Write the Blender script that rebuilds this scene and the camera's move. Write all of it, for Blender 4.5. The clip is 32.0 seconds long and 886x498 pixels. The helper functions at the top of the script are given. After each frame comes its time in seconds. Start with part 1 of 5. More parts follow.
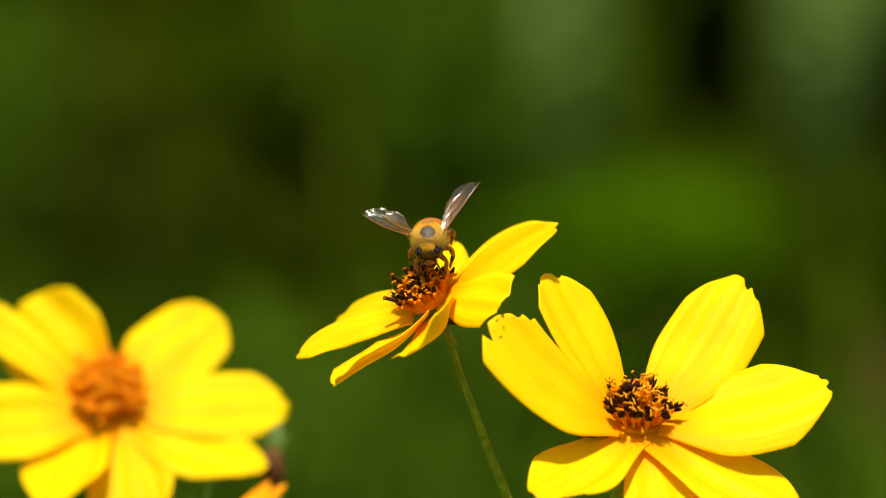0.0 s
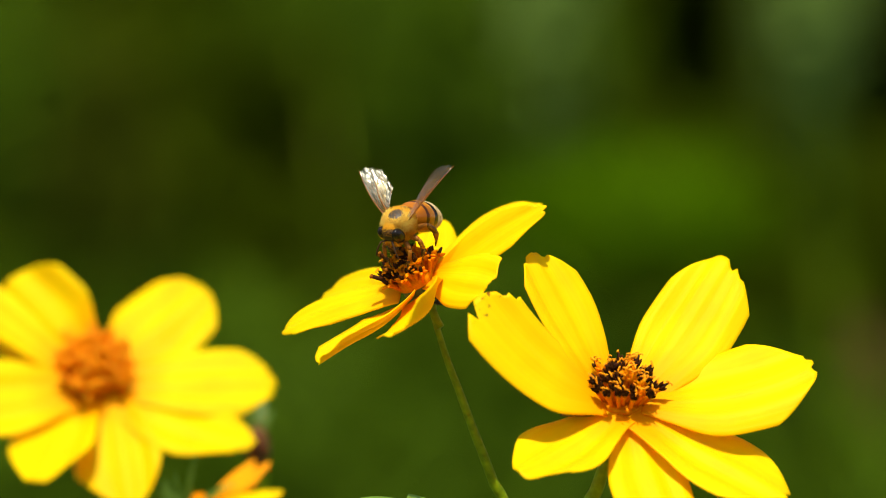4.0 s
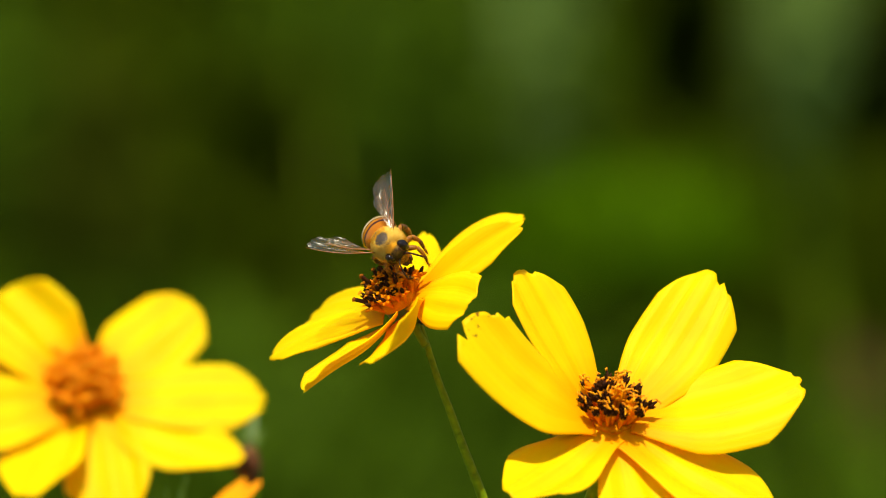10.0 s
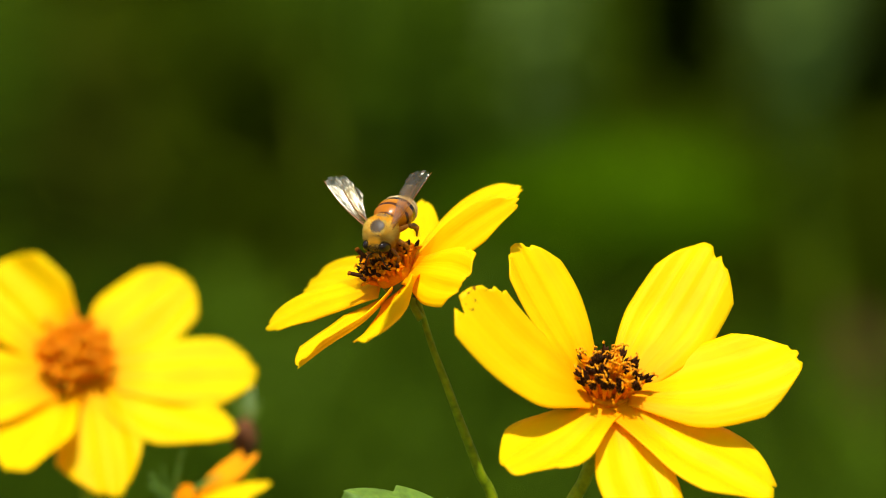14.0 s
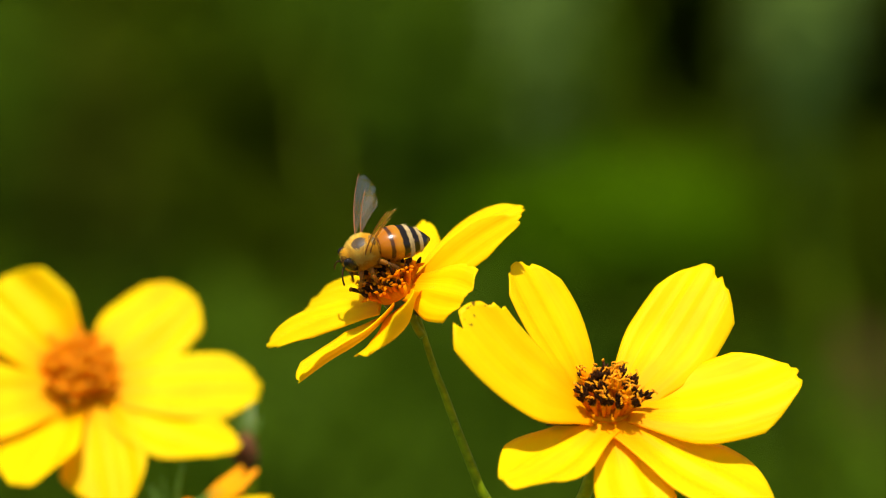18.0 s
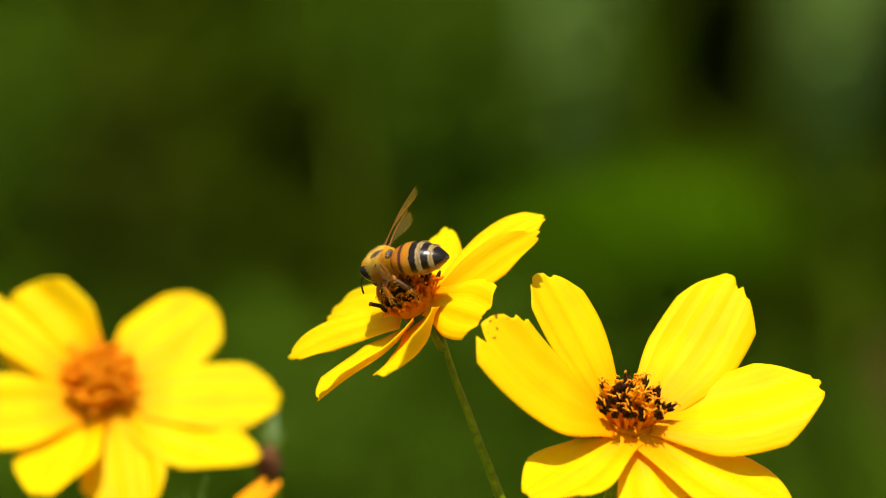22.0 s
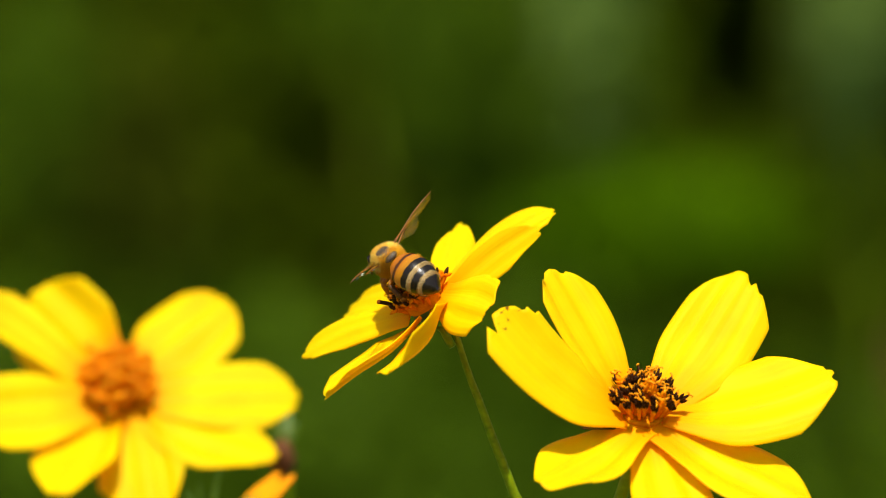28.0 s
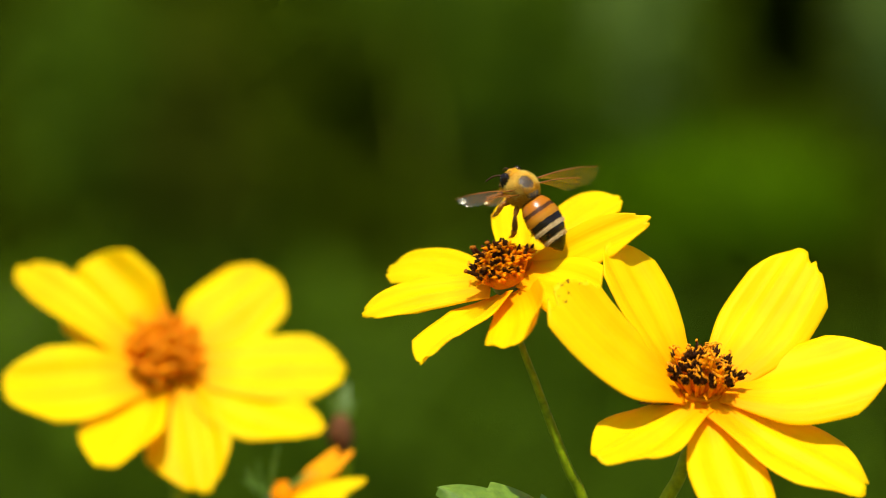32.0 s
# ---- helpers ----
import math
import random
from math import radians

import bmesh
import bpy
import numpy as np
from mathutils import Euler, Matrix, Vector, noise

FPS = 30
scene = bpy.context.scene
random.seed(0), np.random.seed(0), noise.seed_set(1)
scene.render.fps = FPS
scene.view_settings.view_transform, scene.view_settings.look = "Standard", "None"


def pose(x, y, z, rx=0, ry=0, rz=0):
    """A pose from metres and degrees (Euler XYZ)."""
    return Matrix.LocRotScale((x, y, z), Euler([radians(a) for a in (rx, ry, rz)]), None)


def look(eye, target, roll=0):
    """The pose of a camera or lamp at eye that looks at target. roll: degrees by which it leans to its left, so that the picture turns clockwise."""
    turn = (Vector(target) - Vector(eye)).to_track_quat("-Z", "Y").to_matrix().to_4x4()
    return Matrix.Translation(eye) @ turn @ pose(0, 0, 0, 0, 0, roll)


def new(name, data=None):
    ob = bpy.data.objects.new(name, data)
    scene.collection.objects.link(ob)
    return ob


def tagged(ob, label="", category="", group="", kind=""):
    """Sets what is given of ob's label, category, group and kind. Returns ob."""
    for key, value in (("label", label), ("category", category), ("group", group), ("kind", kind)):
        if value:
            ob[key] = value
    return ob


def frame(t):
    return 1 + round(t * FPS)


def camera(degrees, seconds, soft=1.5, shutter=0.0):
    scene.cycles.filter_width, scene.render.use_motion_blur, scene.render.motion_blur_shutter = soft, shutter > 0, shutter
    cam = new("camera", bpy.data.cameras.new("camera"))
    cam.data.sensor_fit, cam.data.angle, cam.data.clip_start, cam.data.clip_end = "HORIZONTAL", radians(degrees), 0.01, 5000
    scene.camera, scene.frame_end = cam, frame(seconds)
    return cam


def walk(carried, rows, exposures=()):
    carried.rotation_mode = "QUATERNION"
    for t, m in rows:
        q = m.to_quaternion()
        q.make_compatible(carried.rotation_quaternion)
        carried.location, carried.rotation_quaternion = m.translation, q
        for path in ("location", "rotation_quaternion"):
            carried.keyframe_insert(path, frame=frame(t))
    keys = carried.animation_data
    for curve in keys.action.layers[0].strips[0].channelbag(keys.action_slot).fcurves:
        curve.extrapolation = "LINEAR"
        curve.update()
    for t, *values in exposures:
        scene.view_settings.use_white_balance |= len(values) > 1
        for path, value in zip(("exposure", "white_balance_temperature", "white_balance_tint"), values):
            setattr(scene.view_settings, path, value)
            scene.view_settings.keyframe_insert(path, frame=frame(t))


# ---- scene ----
# All plan numbers below are millimetres from the point of focus, which lies EYE metres above the soil.
MM, EYE, REACH = 0.001, 0.70, 0.552
cam = camera(12.0, 32.0, soft=0.6, shutter=0.25)
cam.data.dof.use_dof = True
cam.data.dof.focus_distance = REACH + 0.005
cam.data.dof.aperture_fstop = 13.0
cam.data.dof.aperture_blades = 0

# seconds, x (mm), turn to the left, turn upwards (degrees)
CAMERA = [
    (0, 0, 0, 0), (0.5, 0, 0.008, 0.077), (1, 0, -0.023, 0.177), (1.5, 0, -0.246, -0.038), (2, 0, -0.215, -0.061),
    (2.5, 0, -0.1, -0.015), (3, 0, -0.123, -0.038), (3.5, 0, -0.177, -0.3), (5.5, 0, -0.277, -0.215), (6, 0, -0.323, -0.092),
    (6.5, 0, -0.246, -0.123), (7, 0, -0.108, -0.123), (7.5, 0, -0.192, 0.008), (8, 0, -0.238, 0), (8.5, 0, -0.323, 0.077),
    (9, 0, -0.307, -0.084), (9.5, 0, -0.223, -0.092), (10, 0, -0.33, -0.046), (10.5, 0, -0.261, -0.131), (11, 0, -0.077, -0.061),
    (11.5, 0, -0.023, -0.346), (12, 0, -0.061, -0.376), (12.5, 0, -0.061, -0.438), (13, 0, -0.077, -0.399), (13.5, 0, -0.131, -0.238),
    (14, 0, -0.376, -0.415), (14.5, 0, -0.484, -0.53), (16.5, 0, -0.353, -0.269), (17, 0, -0.353, -0.146), (17.5, 0.25, -0.389, -0.169),
    (18, 0.5, -0.324, -0.215), (18.5, 0.75, -0.068, -0.169), (19, 1, 0.181, -0.215), (19.5, 1.25, 0.352, -0.238), (20, 1.5, 0.256, -0.192),
    (20.5, 1.75, 0.136, -0.146), (21, 2, 0.185, -0.084), (21.5, 2.1, 0.118, -0.108), (22, 2.2, 0.144, -0.046), (22.5, 2.3, 0.131, -0.146),
    (23, 2.4, 0.119, -0.2), (23.5, 2.44, 0.176, -0.238), (24, 2.48, 0.242, -0.192), (24.5, 2.52, 0.461, -0.038), (25, 2.56, 0.665, 0.008),
    (25.5, 2.6, 0.477, 0.023), (27.5, 2.76, 0.294, -0.154), (28, 2.8, 0.383, -0.131), (28.5, 2.68, 0.416, -0.323), (29, 2.55, 0.534, -0.422),
    (29.5, 2.42, 0.613, -0.422), (30, 2.3, 0.638, -0.499), (30.5, 2.05, 0.75, -0.353), (31, 1.8, 0.84, -0.392), (31.5, 1.55, 0.875, -0.369),
    (32, 1.3, 1.041, -0.461),
]
walk(cam, [(t, pose(x * MM, -REACH, EYE, 90 + up, 0, turn)) for t, x, turn, up in CAMERA])

# seconds, x, z, three turns of the visited flower's head
HEAD = [
    (0, -1.60, -6.70, -7.0, -5.9, -11.5), (0.5, -1.34, -6.68, -7.2, -5.3, -11.3), (1, -1.45, -6.55, -7.3, -5.4, -11.8), (1.5, -1.42, -6.70, -6.9, -5.2, -11.8),
    (2, -1.42, -6.67, -6.8, -5.6, -11.0), (2.5, -1.35, -6.58, -5.7, -4.4, -12.1), (3, -1.74, -6.58, -5.7, -4.9, -13.1), (3.5, -1.31, -6.73, -6.6, -4.5, -11.6),
    (5.5, -1.78, -7.06, -5.5, -5.3, -13.1), (6, -2.28, -7.13, -3.8, -5.9, -14.0), (6.5, -2.39, -7.25, -4.2, -6.6, -13.6), (7, -2.05, -7.23, -4.5, -6.1, -12.7),
    (7.5, -2.21, -7.06, -4.2, -6.1, -12.9), (8, -2.37, -7.27, -3.9, -6.7, -13.7), (8.5, -2.34, -7.16, -3.7, -6.3, -14.3), (9, -1.87, -6.99, -4.3, -5.5, -12.8),
    (9.5, -2.53, -7.09, -3.5, -6.5, -14.2), (10, -2.44, -7.15, -3.9, -7.0, -13.7), (10.5, -2.22, -7.25, -4.3, -6.5, -13.3), (11, -2.49, -7.21, -4.2, -7.1, -14.7),
    (11.5, -2.39, -7.16, -4.4, -6.5, -13.8), (12, -2.41, -7.15, -3.3, -6.4, -13.8), (12.5, -2.34, -7.13, -3.2, -6.3, -15.3), (13, -2.73, -7.32, -1.5, -6.4, -15.2),
    (13.5, -2.47, -7.20, -1.5, -5.9, -13.6), (14, -2.59, -7.29, -1.5, -6.1, -14.9), (14.5, -2.61, -7.39, -2.7, -6.2, -14.4), (16.5, -2.48, -7.35, -2.3, -5.3, -12.5),
    (17, -2.19, -7.39, -3.1, -5.1, -14.4), (17.5, -2.53, -7.66, -2.3, -5.9, -13.3), (18, -2.39, -7.57, -3.0, -5.8, -14.5), (18.5, -2.64, -7.54, -2.7, -5.9, -14.4),
    (19, -2.40, -7.54, -2.2, -5.2, -14.3), (19.5, -2.58, -7.47, -0.5, -4.6, -15.2), (20, -2.80, -7.56, -0.9, -5.3, -16.2), (20.5, -2.51, -7.64, -1.6, -5.2, -14.4),
    (21, -2.78, -7.77, -0.2, -5.4, -16.4), (21.5, -2.76, -7.68, -0.1, -5.5, -15.6), (22, -2.64, -7.79, -0.1, -5.5, -15.7), (22.5, -2.82, -7.90, -1.0, -5.6, -16.6),
    (23, -2.84, -8.05, -0.4, -6.1, -17.5), (23.5, -2.98, -8.14, 0.2, -6.4, -17.7), (24, -3.09, -8.06, 0.7, -6.5, -16.6), (24.5, -3.13, -8.00, 0.6, -6.1, -17.0),
    (25, -3.16, -7.97, 0.6, -6.1, -16.9), (25.5, -2.89, -8.03, 0.1, -6.1, -16.9), (27.5, -3.44, -8.23, 1.0, -6.5, -18.9), (28, -3.30, -8.21, 0.4, -6.6, -19.2),
    (28.5, -3.23, -8.22, 0.3, -6.8, -18.8), (29, -2.88, -7.97, -0.6, -6.5, -18.1), (29.5, -3.03, -8.12, -0.7, -6.8, -18.1), (30, -3.08, -8.21, -1.1, -6.9, -18.8),
    (30.5, -3.05, -8.10, -1.6, -7.1, -18.0), (31, -2.97, -8.26, -0.9, -6.7, -18.4), (31.5, -2.82, -8.12, -0.0, -5.3, -18.5), (31.65, -2.82, -8.12, -0.0, -5.3, -18.5),
    (31.8, -2.25, -8.10, 0.1, -4.2, -14.8), (31.9, -1.54, -8.08, 0.1, -2.8, -10.2), (32, 0.02, -8.02, 0.3, 0.2, 0.0),
]
# seconds, sway in x and z of the flower behind
LEFT = [
    (0, 0.00, -0.00), (1, -0.95, 0.08), (2, 0.32, -0.08), (3, -0.87, -0.32), (3.5, 0.47, 0.08), (5.5, 0.00, 0.40),
    (6, 0.08, 0.63), (7, 0.16, -0.32), (8, 0.40, 0.95), (9, -0.32, -0.32), (10, 0.16, 0.71), (11, 0.55, -0.08),
    (12, 0.55, 0.55), (13, 0.00, 0.08), (14, -0.55, 0.55), (14.5, -0.24, 0.24), (16.5, -0.79, 0.47), (17, -0.71, 0.32),
    (18, 0.00, 0.55), (19, -0.08, 0.55), (20, -0.40, 0.79), (21, 0.16, 0.24), (22, -0.47, 0.87), (23, -0.08, 0.32),
    (24, 0.32, 0.08), (25, -0.79, 0.55), (25.5, -0.32, 0.47), (27.5, -0.63, 0.55), (28, 0.08, 0.08), (29, -0.32, 0.87),
    (30, 0.00, 0.32), (31, -0.40, 0.71), (31.5, -0.16, 0.55), (32, -1.50, 0.53),
]
# seconds, x, z, three turns of the nibbled flower's head
RIGHT = [
    (0, 0.16, 0.35, 4.3, 0.7, -0.0), (0.5, 0.22, 0.20, 3.9, 0.7, -0.3), (1, 0.18, 0.37, 3.9, 0.7, 0.1), (1.5, 0.13, 0.29, 4.2, 0.4, -0.5),
    (2, 0.18, 0.31, 4.0, 0.3, 0.2), (2.5, 0.18, 0.27, 3.6, 0.8, 0.0), (3, 0.17, 0.30, 3.5, 1.2, 0.4), (3.5, 0.23, 0.21, 3.5, 1.1, 0.1),
    (5.5, -0.02, 0.15, 5.2, 1.0, 0.9), (6, -0.05, 0.18, 4.6, 0.6, 0.8), (6.5, -0.09, 0.15, 4.8, 0.9, 0.6), (7, -0.06, 0.08, 5.0, 1.1, 0.4),
    (7.5, -0.16, 0.22, 4.0, 1.3, 0.3), (8, -0.10, 0.22, 4.6, 1.0, 0.4), (8.5, -0.09, 0.12, 5.1, 1.3, 0.7), (9, -0.10, 0.08, 5.3, 1.4, 0.4),
    (9.5, -0.11, 0.16, 5.7, 1.5, 0.7), (10, -0.12, 0.25, 5.8, 0.8, 1.1), (10.5, -0.09, 0.11, 5.1, 1.1, 0.8), (11, -0.06, 0.15, 4.7, 1.2, 0.8),
    (11.5, -0.19, 0.09, 4.6, 1.2, 0.6), (12, -0.06, 0.17, 5.3, 1.1, 0.9), (12.5, -0.00, 0.19, 5.3, 1.3, -0.1), (13, -0.03, 0.18, 6.4, 0.9, 0.4),
    (13.5, -0.05, 0.15, 6.5, 0.7, 0.6), (14, -0.06, 0.17, 6.1, 0.7, 1.1), (14.5, -0.09, 0.08, 4.5, 0.5, 1.3), (16.5, -0.15, -0.05, 5.1, 1.1, 1.8),
    (17, -0.08, -0.15, 4.6, 1.3, 0.1), (17.5, -0.10, -0.20, 4.9, 0.8, 1.2), (18, -0.10, -0.17, 4.0, 0.8, 0.2), (18.5, -0.10, -0.07, 4.5, 0.9, 1.3),
    (19, -0.06, -0.09, 4.3, 1.2, 1.2), (19.5, -0.10, -0.07, 4.7, 1.1, 1.8), (20, -0.11, -0.07, 4.9, 1.1, 1.1), (20.5, -0.12, -0.12, 5.2, 1.0, 1.3),
    (21, -0.01, -0.07, 5.1, 0.9, 0.7), (21.5, -0.03, -0.02, 5.4, 0.9, 1.6), (22, 0.02, -0.10, 5.0, 0.7, 1.2), (22.5, 0.01, -0.18, 4.0, 0.4, 0.9),
    (23, 0.02, -0.06, 4.3, 0.6, 1.1), (23.5, 0.11, -0.10, 4.0, 0.2, 1.0), (24, -0.05, -0.06, 5.2, 0.3, 1.4), (24.5, -0.10, -0.07, 4.9, 0.3, 1.3),
    (25, -0.10, -0.05, 4.7, 0.7, 1.5), (25.5, 0.00, -0.11, 3.9, 0.7, 0.8), (27.5, 0.10, 0.01, 1.5, -0.1, 0.5), (28, 0.03, 0.07, 1.5, -0.0, 0.2),
    (28.5, 0.10, 0.07, 2.0, -0.1, 0.8), (29, 0.09, 0.15, 1.1, -0.3, 0.5), (29.5, 0.03, 0.06, 0.7, -0.0, 0.7), (30, 0.00, 0.00, 0.0, 0.0, 0.0),
    (30.5, 0.01, 0.06, 0.3, -0.0, 0.5), (31, 0.09, -0.02, 0.5, -0.3, 0.3), (31.5, 0.11, -0.06, 0.4, -0.2, 0.7), (32, -0.30, 0.05, 2.2, 1.5, 0.8),
]
# seconds, x, y, z of the thorax, three turns of the bee
BEE = [
    (0, -1.85, 4.5, 1.20, 6.5, 58.0, -89.4), (1, -1.94, 4.5, 1.08, 4.3, 28.3, -93.1),
    (2, -2.20, 4.5, 1.20, 1.1, 23.9, -111.7), (3, -3.74, 4.5, 0.55, -16.1, 39.9, -134.0),
    (6, -3.79, 4.5, 0.09, 6.4, 44.0, -105.0), (7, -3.67, 4.5, -1.19, 20.3, 57.2, -87.2),
    (8, -3.85, 4.5, -1.42, 24.6, 56.2, -92.7), (9, -3.04, 4.5, -0.08, 39.8, 42.3, -71.9),
    (10, -3.87, 4.5, 0.08, 61.8, 28.9, -52.0), (11, -3.92, 4.5, -0.02, 57.0, 29.7, -54.5),
    (12, -4.23, 4.5, -1.15, 27.2, 52.0, -76.2), (13, -4.50, 4.5, -2.35, 5.3, 66.2, -106.8),
    (14, -4.47, 4.5, -1.89, -13.0, 62.9, -125.0), (17, -6.52, 5.5, -2.23, -36.7, 31.1, -176.9),
    (18, -6.96, 5.5, -2.46, -45.4, 30.3, -179.3), (19, -6.93, 5.5, -1.29, -44.2, 10.9, 153.8),
    (20, -6.92, 5.5, -1.90, -42.2, 15.8, 149.2), (21, -7.14, 5.5, -2.32, -41.2, 18.0, 144.7),
    (22, -7.03, 5.5, -2.48, -38.2, 19.2, 143.3), (23, -7.42, 7.0, -2.76, -45.1, -7.9, 132.7),
    (24, -7.82, 7.0, -2.83, -39.6, -17.3, 121.8), (25, -7.91, 7.0, -2.64, -41.2, -18.3, 121.7),
    (28, -8.06, 7.0, -2.81, -45.8, -9.0, 122.0), (29, -7.79, 7.0, -2.24, -43.1, -9.5, 119.1),
    (30, -8.00, 7.0, -2.46, -41.5, -3.2, 113.2), (31, -6.46, 7.0, -2.13, -44.2, -8.7, 113.2),
    (31.4, -5.09, 6.0, -0.96, -26.1, -30.1, 135.1), (31.7, -3.42, 6.0, 0.41, -31.7, -50.2, 146.2),
    (32, 1.56, 6.0, 3.36, -37.2, -43.3, 159.8),
]
# seconds, degrees by which the abdomen hangs from the line of the thorax
ABDOMEN = [(0, 66), (1, 34), (2, 40), (3, 40), (6, 36), (7, 38), (8, 38), (9, 35), (10, 30), (11, 30), (12, 34), (13, 42), (14, 40), (17, 26), (18, 25), (19, 11), (20, 12), (21, 13), (22, 13), (23, 19), (24, 19), (25, 19), (28, 20), (29, 18), (30, 18), (31, 18), (31.4, 16), (31.7, 16), (32, 14)]
# seconds, three turns of each wing on the bee
FORE_RIGHT = [
    (0, -166, -24, -43), (1, 166, 4, -43), (2, 161, 0, -39), (3, 169, -11, -38), (6, 164, -14, -38),
    (7, 169, -26, -38), (8, 158, -23, -31), (9, 152, -25, -33), (10, 142, -29, -27), (11, 146, -19, -32),
    (12, 171, -18, -37), (13, 164, -25, -28), (14, 169, -23, -33), (17, 135, -56, 8), (18, 146, -58, -4),
    (19, 28, -43, 122), (20, 27, -35, 122), (21, 24, -33, 130), (22, 25, -27, 124), (23, -1, -41, -179),
    (24, -5, -41, -154), (25, -10, -41, -152), (28, 4, -39, -175), (29, 15, -40, -174), (30, 18, -35, -176),
    (31, -8, -32, -161), (31.2, -26, -66, -147), (31.4, -131, -80, -64), (31.5, -102, -71, -96), (31.6, 107, -50, 14),
    (31.7, -179, -64, -8), (31.8, -122, -64, -72), (31.9, -86, -84, -109), (31.95, 164, -77, 16), (32, 140, -72, 10),
]
HIND_RIGHT = [
    (0, -163, -22, -49), (1, 166, 2, -49), (2, 161, -2, -45), (3, 170, -12, -43), (6, 166, -15, -45),
    (7, 172, -29, -43), (8, 160, -29, -35), (9, 154, -29, -37), (10, 144, -32, -33), (11, 147, -24, -35),
    (12, 173, -24, -42), (13, 167, -31, -33), (14, 171, -29, -38), (17, 135, -38, -9), (18, 144, -40, -16),
    (19, 58, -72, 95), (20, 43, -67, 113), (21, 37, -65, 126), (22, 32, -63, 127), (23, -15, -68, -148),
    (24, -33, -63, -109), (25, -22, -67, -121), (28, -2, -69, -156), (29, 10, -68, -156), (30, 12, -66, -157),
    (31, -21, -57, -134), (31.2, -109, -73, -62), (31.4, -142, -68, -52), (31.5, -99, -65, -99), (31.6, 109, -55, 11),
    (31.7, -167, -64, -21), (31.8, -116, -59, -78), (31.9, -88, -78, -106), (31.95, -168, -78, -13), (32, 159, -75, -9),
]
FORE_LEFT = [
    (0, 1, -20, 55), (1, 30, -2, 44), (2, 27, 12, 48), (3, 24, -9, 59), (6, 21, 1, 47),
    (7, 17, -4, 51), (8, 13, 1, 53), (9, 7, 3, 46), (10, 1, 3, 51), (11, 4, 5, 52),
    (12, 26, -4, 50), (13, 10, -0, 61), (14, 11, -8, 61), (17, 51, -20, 37), (18, 56, -21, 37),
    (18.5, 48, -17, 65), (19, 82, -49, 30), (20, 106, -53, -5), (21, 118, -52, -22), (22, 73, -72, -35),
    (22.4, 93, -55, -11), (22.7, 73, -52, -10), (23, 38, 22, 40), (24, 37, 33, 48), (25, 38, 32, 50),
    (28, 26, 18, 53), (29, 38, 23, 68), (30, 29, 18, 68), (31, 27, 11, 56), (31.2, 27, 7, 46),
    (31.4, 19, -11, 29), (31.5, 40, 11, 11), (31.6, 28, 26, 26), (31.7, 34, 28, 17), (31.8, 29, 29, 15),
    (31.9, 45, 19, -9), (31.95, 34, 24, -8), (32, 3, 35, -19),
]
HIND_LEFT = [
    (0, -1, -25, 61), (1, 30, -9, 46), (2, 28, 10, 52), (3, 23, -11, 64), (6, 20, -5, 51),
    (7, 17, -11, 55), (8, 12, -4, 57), (9, 7, 1, 51), (10, 2, 3, 57), (11, 4, 3, 57),
    (12, 25, -11, 52), (13, 10, -4, 66), (14, 10, -9, 67), (17, 48, -20, 47), (18, 54, -22, 47),
    (18.5, 46, -18, 72), (19, 81, -55, 31), (20, 109, -59, -8), (21, 122, -57, -27), (22, 63, -78, -25),
    (22.4, 94, -62, -11), (22.7, 70, -59, -7), (23, 39, 18, 46), (24, 40, 29, 54), (25, 41, 28, 56),
    (28, 27, 15, 58), (29, 39, 19, 72), (30, 31, 15, 74), (31, 28, 9, 62), (31.2, 27, 4, 51),
    (31.4, 17, -13, 35), (31.5, 41, 7, 15), (31.6, 32, 24, 32), (31.7, 36, 25, 23), (31.8, 32, 26, 20),
    (31.9, 46, 14, -5), (31.95, 36, 21, -2), (32, 7, 35, -13),
]

# ---- light ----
SUN_ELEVATION, SUN_AZIMUTH = 60.0, 187.0  # azimuth clockwise from +y
world = bpy.data.worlds.new("sky")
scene.world = world
world.use_nodes = True
sky = world.node_tree.nodes.new("ShaderNodeTexSky")
sky.sky_type, sky.sun_disc = "NISHITA", False
sky.sun_elevation, sky.sun_rotation = radians(SUN_ELEVATION), radians(SUN_AZIMUTH)
background = world.node_tree.nodes["Background"]
background.inputs["Strength"].default_value = 0.11
world.node_tree.links.new(sky.outputs[0], background.inputs["Color"])
sun = new("sun", bpy.data.lights.new("sun", "SUN"))
sun.data.energy, sun.data.angle, sun.data.color = 4.1, radians(0.53), (1.0, 0.95, 0.86)
_el, _az = radians(SUN_ELEVATION), radians(SUN_AZIMUTH)
sun.matrix_world = look((math.sin(_az) * math.cos(_el) * 5, math.cos(_az) * math.cos(_el) * 5, EYE + 5 * math.sin(_el)), (0, 0, EYE))
scene.view_settings.exposure = 0.7


